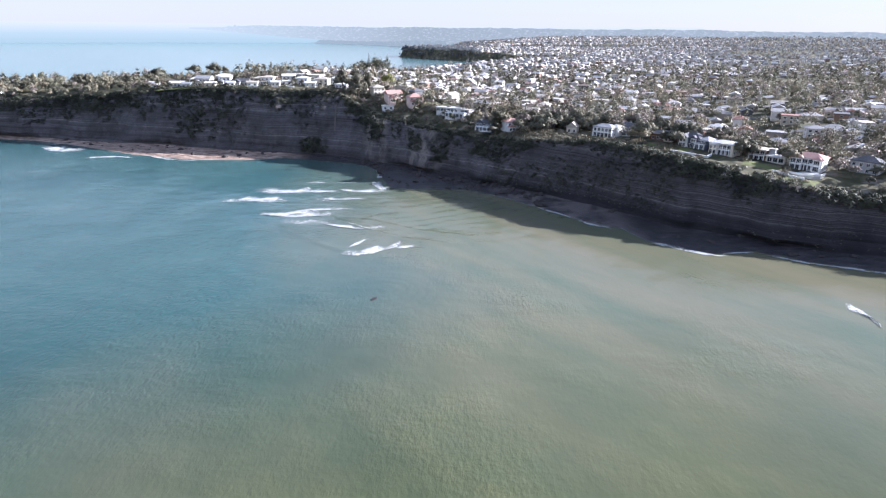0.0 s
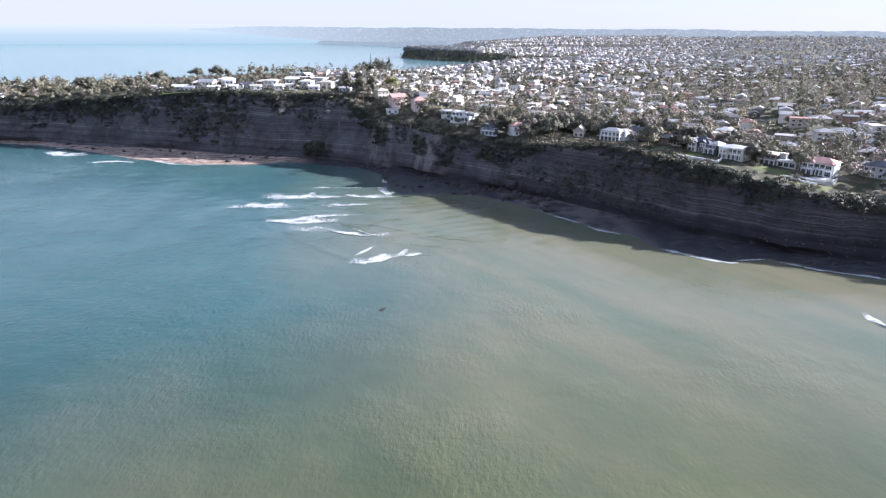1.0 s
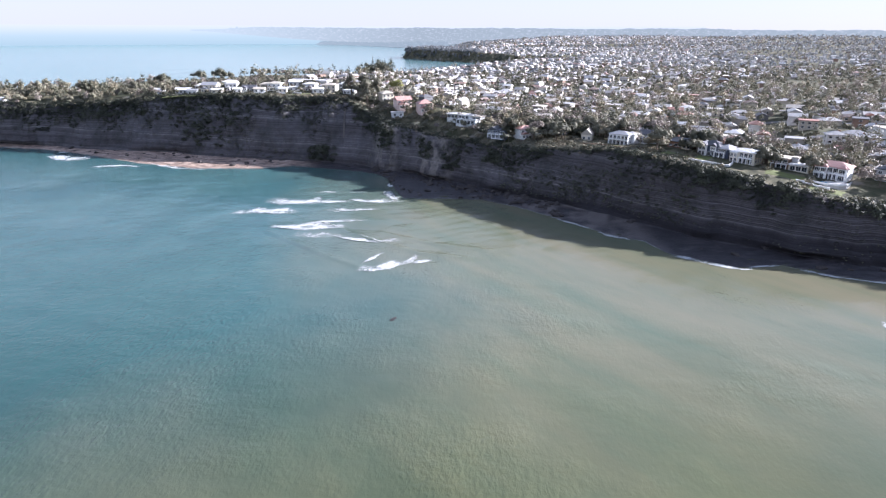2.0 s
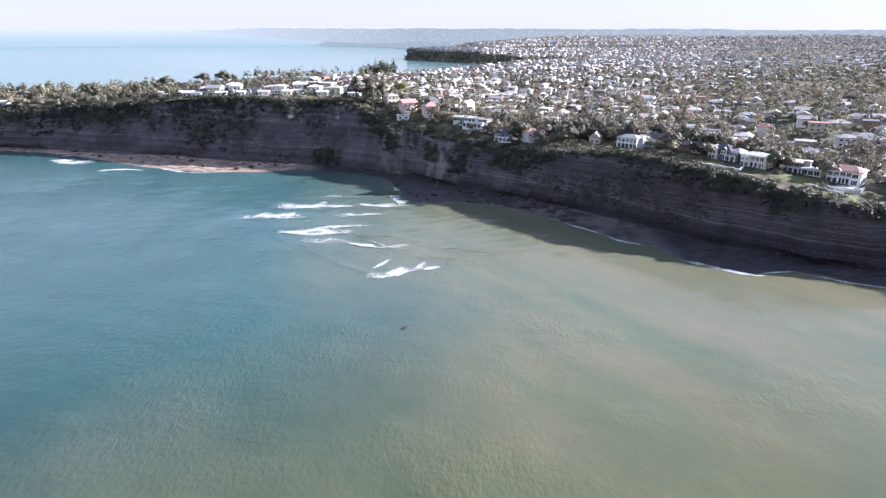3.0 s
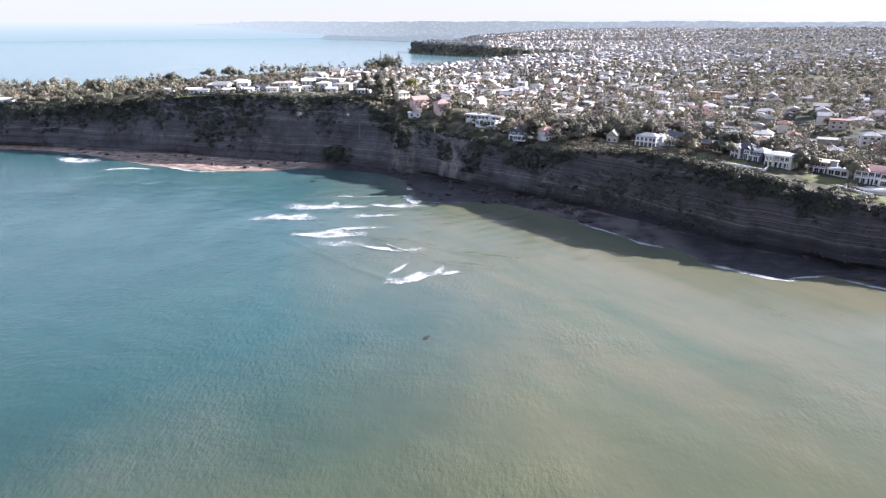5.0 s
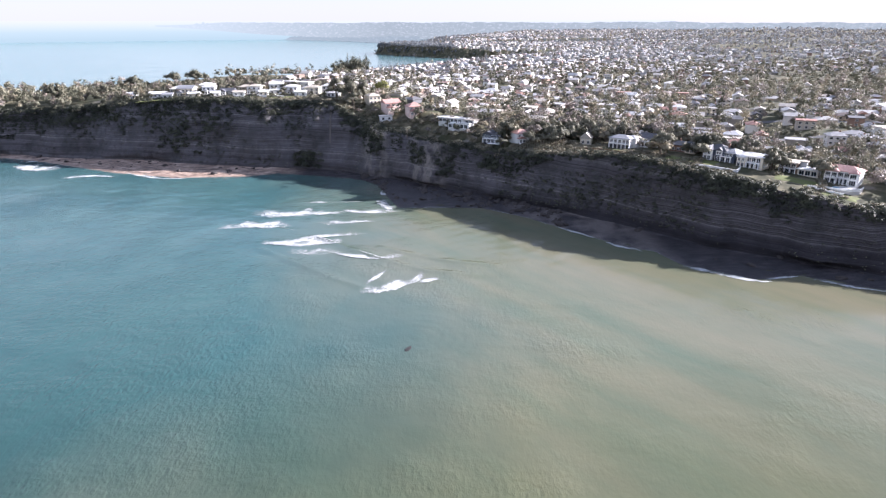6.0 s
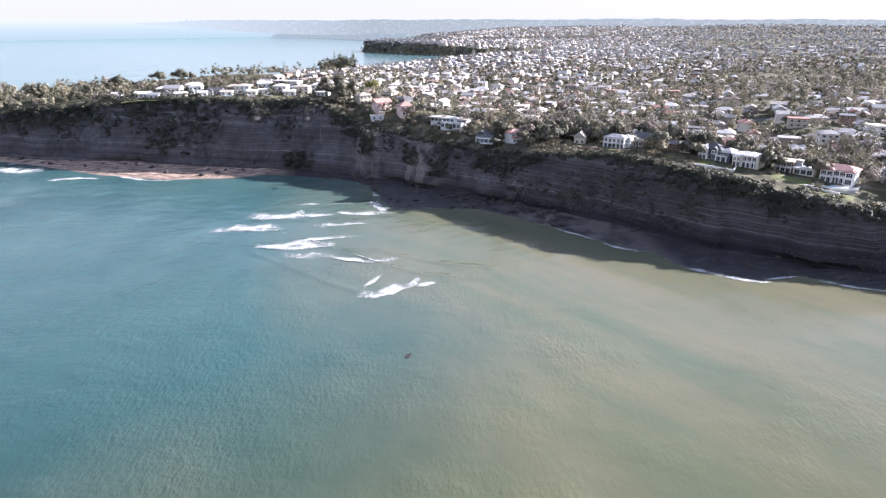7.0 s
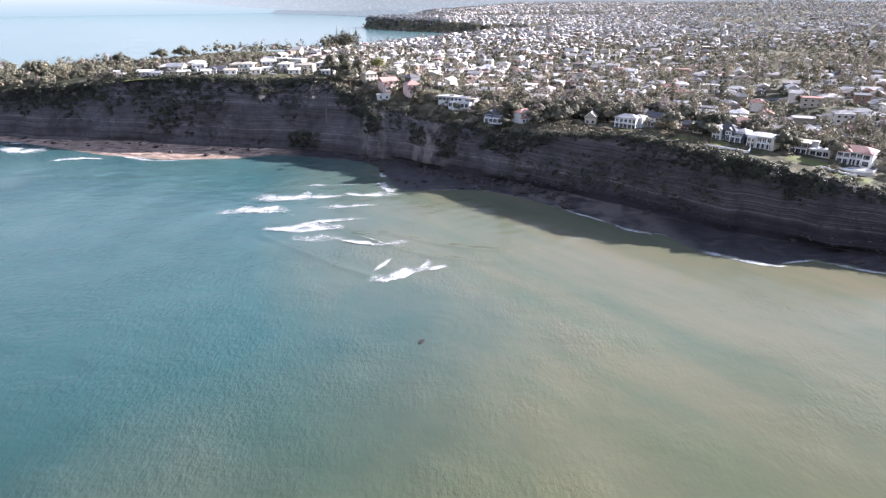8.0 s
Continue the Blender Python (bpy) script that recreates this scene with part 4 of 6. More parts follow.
for fx, fy, fw, wall, roof, words in ((-235, 563, 8, WHITE, GREY_ROOF, "small white house with grey roof above the lawn"), (-213, 561, 9, CREAM, PALE_ROOF, "low cream house with pale roof near the edge"),
                                      (-195, 560, 7, WHITE, PALE_ROOF, "small white studio with pale roof near the edge"), (-176, 560, 9, WHITE, TAN_ROOF, "low white house with tan roof near the edge"),
                                      (-156, 560, 7, CREAM, PALE_ROOF, "small cream studio with pale roof on the point"), (-126, 560, 9, WHITE, PALE_ROOF, "low white house with pale roof near the edge")):
    house_plain(fx, fy, 3, fw, 5, 1, wall, roof, "gable", words, 1.3)

# ---- gardens on the cliff top ----
def wall_run(name, points, h, mat, label, thick=0.3, category="garden wall", drop=0.6, level=None):
    """A wall or hedge base along plan points, standing on the ground."""
    bm = bmesh.new()
    for (x0, y0), (x1, y1) in zip(points, points[1:]):
        n = max(1, int(math.hypot(x1 - x0, y1 - y0) / 3))
        for k in range(n):
            a, b = k / n, (k + 1) / n
            px, py = x0 + (x1 - x0) * (a + b) / 2, y0 + (y1 - y0) * (a + b) / 2
            z = float(ground_z(px, py)) if level is None else level
            box(bm, px, py, z - drop, math.hypot(x1 - x0, y1 - y0) / n + 0.12, thick, h + drop, 0, math.atan2(y1 - y0, x1 - x0))
            box(bm, px, py, z + h, math.hypot(x1 - x0, y1 - y0) / n + 0.14, thick + 0.12, 0.1, 0, math.atan2(y1 - y0, x1 - x0))
    ob = new(name, None)
    tagged(ob, label, category)
    w = part("wall", bm, mat, ob)
    return ob


def pool_terrace():
    """Raised paved terrace with a blue pool in front of the villa."""
    t = stand("pool_terrace", "pale paved terrace with small blue swimming pool", 174.5, 315.5, -46)
    tagged(t, category="terrace")
    z = 0.6
    bm = bmesh.new()
    outline = [(-9, 5.5), (-9, -1), (-6.5, -4.0), (0, -5.2), (6, -4.2), (8, -1), (8, 5.5)]
    prism(bm, outline, -3.0, z)
    part("paving", bm, CONCRETE, t)
    bm = bmesh.new()
    pool = [(-4.5 + 4.2 * math.cos(a), -0.6 + 2.0 * math.sin(a)) for a in np.linspace(0, 2 * math.pi, 16, endpoint=False)]
    prism(bm, pool, z - 0.5, z + 0.03)
    part("pool", bm, POOL, t, "bright blue pool water")
    for (x0, y0), (x1, y1) in zip(outline, outline[1:]):
        bm = bmesh.new()
        box(bm, (x0 + x1) / 2, (y0 + y1) / 2, z, math.hypot(x1 - x0, y1 - y0) + 0.1, 0.25, 0.9, 0, math.atan2(y1 - y0, x1 - x0))
        part("parapet", bm, WHITE, t)


pool_terrace()


def lawn(cx, cy, w, d, turn, label):
    n, m = 12, 8
    u, v = np.meshgrid(np.linspace(-1, 1, n), np.linspace(-1, 1, m))
    wob = 1 + 0.18 * fbm(u * 2 + cx, v * 2 + cy, 81)
    c, s = math.cos(radians(turn)), math.sin(radians(turn))
    lx, ly = u * w / 2 * wob, v * d / 2 * wob
    x, y = cx + c * lx - s * ly, cy + s * lx + c * ly
    rim = (np.abs(u) > 0.99) | (np.abs(v) > 0.99)
    z = ground_z(x, y) + np.where(rim, -0.15, 0.22)
    ob = new("lawn", mesh_from("lawn", np.stack([x, y, z], -1).reshape(-1, 3).tolist(), grid_faces(m, n), LAWN, True))
    tagged(ob, label, "lawn", kind="stuff")


lawn(158.6, 325.7, 20.8, 10.4, -38, "bright mown lawn sloping to the cliff edge")
lawn(169, 306.8, 15.6, 7.8, -38, "sunlit grass strip on the cliff edge")
lawn(119.6, 360.1, 28.6, 11.7, -38, "mown lawn in front of the dark blue house")
lawn(104, 377, 26, 9.1, -38, "grass strip along the cliff edge")
lawn(80.6, 392.6, 20.8, 7.8, -40, "mown lawn before the white house")
lawn(-195, 551.2, 78, 9.1, 0, "green lawn along the edge of the point")
lawn(-247, 556.4, 23.4, 7.8, 5, "green lawn before the low white house")
lawn(-132.6, 551.2, 39, 7.8, -4, "green lawn before the white houses")

wall_run("garden_wall", [(117, 348.4), (126.1, 341.9), (133.9, 336.7)], 1.1, WHITE, "long white rendered terrace wall above the scrub")
wall_run("garden_wall", [(133.9, 336.7), (139.1, 344.5)], 1.3, WHITE, "short white rendered wall beside the terrace")
wall_run("garden_wall", [(159.9, 318.5), (165.1, 312), (170.3, 306.8)], 0.9, WHITE, "curved white wall below the pool terrace")
for wx in (-196, -179, -161, -147):
    wall_run("garden_wall", [(wx, 557), (wx + 4, 552), (wx + 9, 551)], 1.2, WHITE, "stepped white garden wall at the cliff edge")
wall_run("timber_fence", [(67.6, 396.5), (78, 387.4), (88.4, 379.6)], 1.1, TIMBER, "low stained timber fence on the cliff edge", 0.12, "fence")


# ---- plants ----
def leaf_quads(rng, pos, out, leaf, loose=0.38):
    """Bent leaf sprays at given places, lying mostly along the crown's surface, whose outward way is given."""
    nrm = out + loose * rng.normal(size=out.shape)
    nrm /= np.linalg.norm(nrm, axis=-1)[..., None]
    side = np.cross(nrm, rng.normal(size=out.shape))
    side /= np.linalg.norm(side, axis=-1)[..., None]
    up = np.cross(nrm, side)
    s = leaf * (0.6 + 0.8 * rng.rand(*out.shape[:-1], 1))
    v = np.stack([pos - side * s - nrm * s * 0.35, pos - up * s * 0.72, pos + side * s - nrm * s * 0.35, pos + up * s * 0.8], -2)
    v = v.reshape(-1, 3)
    # leaves take most of their shading from the roundness of the clump
    soft = 0.8 * out + 0.35 * nrm
    soft /= np.linalg.norm(soft, axis=-1)[..., None]
    return v, np.arange(len(v)).reshape(-1, 4), np.repeat(soft.reshape(-1, 3), 4, 0)


def leaf_shell(rng, lobes, count, leaf):
    """Small bent leaf clumps over a set of lobes; each lobe is x, y, z, radius, height."""
    weights = np.array([r[3] ** 2 for r in lobes])
    pick = rng.choice(len(lobes), count, p=weights / weights.sum())
    lob = np.array(lobes)[pick]
    d = rng.normal(size=(count, 3))
    d /= np.linalg.norm(d, axis=1)[:, None]
    d[:, 2] = np.abs(d[:, 2]) * 0.9 + d[:, 2] * 0.25
    core = rng.rand(count) < 0.22
    rad = np.where(core, 0.45, 0.72 + 0.34 * rng.rand(count) ** 0.6)
    pos = lob[:, :3] + d * rad[:, None] * np.stack([lob[:, 3], lob[:, 3], lob[:, 4]], 1)
    return leaf_quads(rng, pos, d, np.where(core, 1.8, 1.0)[:, None] * leaf)


def limbs(rng, height, spread, girth, n=5, lean=0.0):
    """A tapered trunk that forks into limbs."""
    bm = bmesh.new()

    def tube(a, b, r0, r1, sides=6):
        a, b = Vector(a), Vector(b)
        m = (b - a).to_track_quat("Z", "Y").to_matrix()
        rings = []
        for p, r in ((a, r0), (b, r1)):
            rings.append([bm.verts.new(p + m @ Vector((r * math.cos(k * 2 * math.pi / sides), r * math.sin(k * 2 * math.pi / sides), 0))) for k in range(sides)])
        for k in range(sides):
            bm.faces.new((rings[0][k], rings[0][(k + 1) % sides], rings[1][(k + 1) % sides], rings[1][k]))

    fork = (lean, 0, height * 0.38)
    tube((0, 0, -1.0), fork, girth, girth * 0.7, 8)
    for k in range(n):
        a = 2 * math.pi * (k + rng.rand() * 0.6) / n
        mid = (fork[0] + math.cos(a) * spread * 0.4, math.sin(a) * spread * 0.4, height * (0.55 + 0.1 * rng.rand()))
        tube(fork, mid, girth * 0.5, girth * 0.3)
        tube(mid, (fork[0] + math.cos(a) * spread * 0.75, math.sin(a) * spread * 0.75, height * (0.72 + 0.15 * rng.rand())), girth * 0.3, girth * 0.1, 5)
    return bm


def make_tree(seed, height, spread, leaf_mat, label, count=980, leaf=0.42, base=0.35, name="tree", group="trees among the houses"):
    """A broad tree: forked trunk and a crown of several uneven lobes."""
    rng = np.random.RandomState(seed)
    t = new(name)
    tagged(t, label, "tree", group)
    part("trunk", limbs(rng, height, spread, 0.035 * height), BARK, t)
    lobes = [(0, 0, height * 0.68, spread * 0.5, height * 0.24)]
    for k in range(11):
        a = 2 * math.pi * (k + rng.rand()) / 11 * 2
        r = spread * (0.28 + 0.48 * rng.rand())
        lobes.append((math.cos(a) * r, math.sin(a) * r, height * (base + 0.16 + 0.34 * rng.rand() * (1.25 - r / spread)), spread * (0.24 + 0.16 * rng.rand()), height * (0.10 + 0.09 * rng.rand())))
    v, f, soft = leaf_shell(rng, lobes, count, leaf)
    crown = new("crown", mesh_from("crown", v.tolist(), f.tolist(), leaf_mat, normals=soft))
    crown.parent = t
    return t


def make_pine(seed, height, label):
    """A tiered conifer with a straight pole and whorls of drooping fronds."""
    rng = np.random.RandomState(seed)
    t = new("pine_tree")
    tagged(t, label, "tree", "tall pines by the bay")
    bm = bmesh.new()
    bmesh.ops.create_cone(bm, segments=8, radius1=0.035 * height, radius2=0.08, depth=height + 1, matrix=Matrix.Translation((0, 0, height / 2 - 0.5)))
    part("trunk", bm, BARK, t)
    lobes = []
    for k in range(13):
        z = height * (0.16 + 0.82 * k / 13)
        r = height * 0.17 * (1 - (k / 13) ** 1.3) + 0.5
        for a in np.linspace(0, 2 * math.pi, 7, endpoint=False) + rng.rand():
            lobes.append((math.cos(a) * r * 0.6, math.sin(a) * r * 0.6, z + 0.2 * rng.rand(), r * 0.42, 0.5))
    v, f, soft = leaf_shell(rng, lobes, 900, 0.5)
    crown = new("crown", mesh_from("crown", v.tolist(), f.tolist(), PINE_LEAF, normals=soft))
    crown.parent = t
    return t


def make_palm(seed, height, label):
    rng = np.random.RandomState(seed)
    t = new("palm_tree")
    tagged(t, label, "tree", "palms on the cliff top")
    bm = bmesh.new()
    bmesh.ops.create_cone(bm, segments=8, radius1=0.24, radius2=0.16, depth=height + 1, matrix=Matrix.Translation((0, 0, height / 2 - 0.5)))
    part("trunk", bm, BARK, t)
    verts, faces = [], []
    for k in range(16):
        a, rise = 2 * math.pi * k / 16 + rng.rand() * 0.3, 0.3 + 1.1 * rng.rand()
        length, last = 2.4 + 0.8 * rng.rand(), None
        for s in range(5):
            q = s / 4
            r, z = length * q, height + rise * q - 1.5 * q * q * (1.2 - 0.5 * rise)
            w = 0.42 * (1 - 0.8 * abs(q - 0.35))
            cx, cy = math.cos(a) * r, math.sin(a) * r
            verts += [(cx - math.sin(a) * w, cy + math.cos(a) * w, z - 0.18), (cx, cy, z), (cx + math.sin(a) * w, cy - math.cos(a) * w, z - 0.18)]
            i = len(verts) - 3
            if last is not None:
                faces += [(last, last + 1, i + 1, i), (last + 1, last + 2, i + 2, i + 1)]
            last = i
    crown = new("crown", mesh_from("crown", verts, faces, OLIVE_LEAF))
    crown.parent = t
    return t


def put(thing, x, y, turn=0.0, size=1.0, z=None):
    thing.matrix_world = pose(x, y, float(ground_z(x, y)) if z is None else z, 0, 0, turn) @ Matrix.Diagonal((size, size, size, 1))


def copy_at(thing, x, y, turn, size=1.0):
    thing.scale = (1, 1, 1)
    c = copy_thing(thing, pose(x, y, float(ground_z(x, y)), 0, 0, turn))
    c.scale = (size, size, size * (0.9 + 0.2 * random.random()))
    return c


random.seed(7)
lime = make_tree(101, 16, 8.0, LIME_LEAF, "large bright yellow-green tree above the cliff houses", 2200, 0.42)
put(lime, -60, 572)
clump = [make_tree(110 + k, 21 - k, 8.0, m, "tall dark evergreen tree at the corner of the cliff", 2600, 0.5, 0.15) for k, m in enumerate((OLIVE_LEAF, OLIVE_LEAF, DEEP_LEAF, OLIVE_LEAF))]
for t, (x, y) in zip(clump, ((-93.6, 535.6), (-80.6, 530.4), (-85.8, 551.2), (-72.8, 540.8))):
    put(t, x, y, 40)
umbrella = [make_tree(120 + k, 14 + k, 9.5, DEEP_LEAF, "broad umbrella-crowned tree on the skyline of the point", 2400, 0.5, 0.28) for k in range(3)]
for t, (x, y) in zip(umbrella, ((-312, 676), (-279.5, 695.5), (-254.8, 686.4))):
    put(t, x, y, 20)
pines = [make_pine(130 + k, h, "tall dark pine standing by the far bay") for k, h in enumerate((46, 41, 36))]
for t, (x, y) in zip(pines, ((-195, 1456), (-158.6, 1495), (-175.5, 1521))):
    put(t, x, y)
palms = [make_palm(140 + k, 7 + 1.5 * k, "palm with drooping fronds on the cliff top") for k in range(3)]
for t, (x, y) in zip(palms, ((101.4, 386.1), (113.1, 392.6), (59.8, 405.6))):
    put(t, x, y)
for x, y in ((-266.5, 574.6), (-263.9, 579.8), (26, 418.6), (44.2, 413.4), (-36.4, 461.5), (-78, 517.4)):
    copy_at(palms[random.randrange(3)], x, y, random.random() * 360, 0.9 + 0.3 * random.random())

KINDS = [
    make_tree(201, 9, 4.6, DEEP_LEAF, "dark green rounded evergreen tree beside houses"),
    make_tree(202, 8, 4.2, OLIVE_LEAF, "olive green spreading garden tree"),
    make_tree(203, 10, 4.6, OLIVE_LEAF, "tall olive green garden tree", 960),
    make_tree(204, 9, 4.8, DRY_LEAF, "brown leafless winter tree with fine twigs", 1100, 0.30),
    make_tree(205, 7, 3.8, DEEP_LEAF, "low dark bushy tree in a garden", 760, 0.40),
    make_tree(206, 7, 4.0, PALE_LEAF, "pale dry-green tree in sunlight", 800, 0.40),
]
KIND_SPOTS = [(85.8, 418.6), (49.4, 418.6), (158.6, 370.5), (140.4, 384.8), (10.4, 442), (171.6, 364)]
for t, (x, y) in zip(KINDS, KIND_SPOTS):
    put(t, x, y)
WEIGHTS = [0, 0, 1, 1, 1, 1, 2, 2, 2, 2, 3, 3, 4, 5, 5, 5]

# ---- the suburb: houses in rows along streets that run with the coast ----
STREET = radians(-24)
SU, SV = (math.cos(STREET), math.sin(STREET)), (-math.sin(STREET), math.cos(STREET))


def plan(u, v):
    return u * SU[0] + v * SV[0], u * SU[1] + v * SV[1]


def make_town_house(seed, w, d, floors, kind, wing, label):
    """A suburban house, copied through the town; its paint and roof come from each copy."""
    h = new("house")
    tagged(h, label, "house", "houses of the suburb")
    top = 2.8 * floors
    part("wall", boxes((0, 0, -2.0, w, d, top + 2.0)), TOWN_WALL, h)
    add_roof(h, kind, 0, 0, w, d, top, 2.0 if kind != "flat" else 0, MIXED_ROOF, 0.6)
    if wing:
        part("wing_wall", boxes((wing * w * 0.27, -d / 2 - 2.2, -2.0, w * 0.42, 4.4, 4.8)), TOWN_WALL, h)
        r = add_roof(h, "gable" if kind == "gable" else kind, wing * w * 0.27, -d / 2 - 1.4, w * 0.42, 6.0, 2.8, 1.5, MIXED_ROOF, 0.45, True)
        r.name = "wing_roof"
    for f in range(floors):
        for x in (-w * 0.32, w * 0.02, w * 0.34):
            bm = boxes((x, -d / 2 - 0.03, 0.7 + 2.8 * f, 1.9, 0.1, 1.5, 0), (x, -d / 2 - 0.06, 0.82 + 2.8 * f, 1.66, 0.1, 1.26, 1))
            part("window", bm, [TRIM, GLASS], h)
        bm = boxes((-w / 2 - 0.03, 0, 0.8 + 2.8 * f, 0.1, 1.8, 1.4, 0), (-w / 2 - 0.06, 0, 0.92 + 2.8 * f, 0.1, 1.56, 1.16, 1))
        part("window", bm, [TRIM, GLASS], h)
    if seed % 2:
        add_chimney(h, w * 0.2, d * 0.1, top + 0.9, 1.5)
    return h


TOWN = [
    make_town_house(1, 12.5, 8, 1, "hip", 1, "single-storey suburban house with hipped tile roof and wing"),
    make_town_house(2, 13.5, 8, 1, "gable", -1, "single-storey suburban house with gabled roof and wing"),
    make_town_house(3, 10.5, 8.5, 2, "hip", 0, "two-storey suburban house with hipped roof"),
    make_town_house(4, 11.5, 8, 2, "gable", 1, "two-storey suburban house with gabled roof and wing"),
    make_town_house(5, 13.5, 9, 1, "hip", -1, "broad single-storey suburban house with hipped roof"),
    make_town_house(6, 12, 9, 2, "flat", 0, "two-storey flat-roofed suburban house"),
    make_town_house(7, 10, 8, 1, "gable", 0, "small single-storey suburban house with gabled roof"),
]
rng = np.random.RandomState(17)
HEROES = [(h.matrix_world.translation.x, h.matrix_world.translation.y) for h in scene.objects if h.parent is None and str(h.get("group", "")) == CLIFFTOP] + [(-60, 572), (-84, 540)]
plots = []
row = 0
v = 260.0
while v < 5200:
    u = -1800.0 + rng.rand() * 14
    far = v > 1900
    while u < 3600:
        x, y = plan(u, v + rng.normal() * 2.0)
        gap = 15 + 7 * rng.rand() if not far else 17 + 8 * rng.rand()
        u += gap
        if not (300 < y < 4750 and -0.5 * y - 60 < x < 0.95 * y + 90):
            continue
        plots.append((x, y, row % 2))
    v += (18 if row % 2 else 27) if not far else (26 if row % 2 else 38)
    row += 1
px, py = np.array([p[0] for p in plots]), np.array([p[1] for p in plots])
inland = py - foot_line(px) - setback(px)
bay = shore_in(px, py)
hero_gap = np.min(np.hypot(px[:, None] - np.array(HEROES)[:, 0], py[:, None] - np.array(HEROES)[:, 1]), 1)
park = fbm(px / 200, py / 200, 91, 3)
ok = (inland > np.where((px > -85) & (px < 270), np.where(px > 175, 62, np.where(px > 30, 92, 44)), 30)) & (bay > 30) & (hero_gap > 17) & (park < 0.30) & (rng.rand(len(px)) > 0.08 + (0.3 + 0.4 * smooth(1000, 1500, py)) * smooth(0.32, 0.5, px / py)) & ~((py > 1980) & (py < 2600) & (bay < 100) & (px < 70))
ok &= ~((px < -91) & (py < 592)) & ~((px < -170) & (py < 910))
plots = [(x, y, side) for (x, y, side), k in zip(plots, ok) if k]
plots.sort(key=lambda p: math.hypot(p[0] - 52, p[1] - 325))
NEAR = 250
first_spots = plots[: len(TOWN)]
for h, (x, y, side) in zip(TOWN, first_spots):
    h.matrix_world = pose(x, y, float(ground_z(x, y)), 0, 0, -24 + (180 if side else 0) * (random.random() > 0.5))
for x, y, side in plots[len(TOWN) : NEAR]:
    turn = -24 + rng.normal() * 7 + rng.choice([0, 0, 90, 180, -90])
    copy_thing(TOWN[rng.randint(len(TOWN))], pose(x, y, float(ground_z(x, y)), 0, 0, float(turn)))


def many_houses(name, spots, label):
    """Houses too many to count: block, hipped or gabled roof with eaves, and windows, in one mesh."""
    verts, faces, slots = [], [], []
    n = np.array(spots)
    z = ground_z(n[:, 0], n[:, 1])
    for (x, y, _), g in zip(spots, z):
        w, d, h = 8.0 + 6 * rng.rand() ** 1.5, 6.5 + 2.5 * rng.rand(), 2.8 if rng.rand() < 0.75 else 5.3
        rise, hip = 1.6 + rng.rand(), rng.rand() < 0.6
        flat = rng.rand() < 0.12
        a = STREET + rng.normal() * 0.1 + rng.choice([0, math.pi / 2])
        c, s = math.cos(a), math.sin(a)

        def add(points, quads, slot):
            i = len(verts)
            verts.extend((x + c * p - s * q, y + s * p + c * q, g + r) for p, q, r in points)
            faces.extend(tuple(i + k for k in f) for f in quads)
            slots.extend([slot] * len(quads))

        a2, b2 = w / 2, d / 2
        add([(-a2, -b2, -2), (a2, -b2, -2), (a2, b2, -2), (-a2, b2, -2), (-a2, -b2, h), (a2, -b2, h), (a2, b2, h), (-a2, b2, h)],
            [(0, 1, 5, 4), (1, 2, 6, 5), (2, 3, 7, 6), (3, 0, 4, 7)], 0)
        e = 0.6
        p = b2 if hip else 0.0
        if flat:
            rise = 0.25
            p = 0.4
        add([(-a2 - e, -b2 - e, h - 0.1), (a2 + e, -b2 - e, h - 0.1), (a2 + e, b2 + e, h - 0.1), (-a2 - e, b2 + e, h - 0.1), (-a2 - e + p, 0, h + rise), (a2 + e - p, 0, h + rise)],
            [(0, 1, 5, 4), (1, 2, 5), (2, 3, 4, 5), (3, 0, 4), (3, 2, 1, 0)], 1)
        for k in (-0.3, 0.05, 0.33):
            for side in (-1, 1):
                q = side * (b2 + 0.04)
                add([(k * w - 0.9, q, 0.9), (k * w + 0.9, q, 0.9), (k * w + 0.9, q, 2.3), (k * w - 0.9, q, 2.3)], [(0, 1, 2, 3) if side < 0 else (3, 2, 1, 0)], 2)
    ob = new(name, mesh_from(name, verts, faces, [FAR_WALL, FAR_ROOF, GLASS], False, slots))
    tagged(ob, label, "houses", kind="stuff")


middle = [p for p in plots[NEAR:] if p[1] < 1900]
farther = [p for p in plots[NEAR:] if p[1] >= 1900]
many_houses("town_houses", middle, "closely built pale suburban houses among trees")
many_houses("distant_houses", farther, "small pale far-off suburban houses")

# roads between the rows
def build_roads():
    verts, faces = [], []
    for v0, u0, u1 in ((428, 40, 430), (484, -80, 500), (540, -140, 560), (596, -180, 620), (708, -220, 700)):
        us = np.arange(u0, u1, 8.0)
        for k, u in enumerate(us):
            for off in (-3.2, 3.2):
                x, y = plan(u, v0 + off + 5 * math.sin(u / 90))
                verts.append((x, y, float(ground_z(x, y)) + 0.25))
            if k:
                i = len(verts) - 4
                faces.append((i, i + 2, i + 3, i + 1))
    ob = new("road", mesh_from("road", verts, faces, ASPHALT))
    tagged(ob, "grey asphalt suburban street", "road", kind="structure")


build_roads()

# ---- trees of the suburb ----
n_try = 120000
rng = np.random.RandomState(23)
ty = 290 + 4440 * rng.rand(n_try) ** 1.35
tx = rng.uniform(-0.5, 0.95, n_try) * ty
t_in = ty - foot_line(tx) - setback(tx)
t_bay = shore_in(tx, ty)
house_xy = np.array([(p[0], p[1]) for p in plots] + HEROES)
cell = {}
for x, y in house_xy:
    cell.setdefault((int(x // 20), int(y // 20)), []).append((x, y))


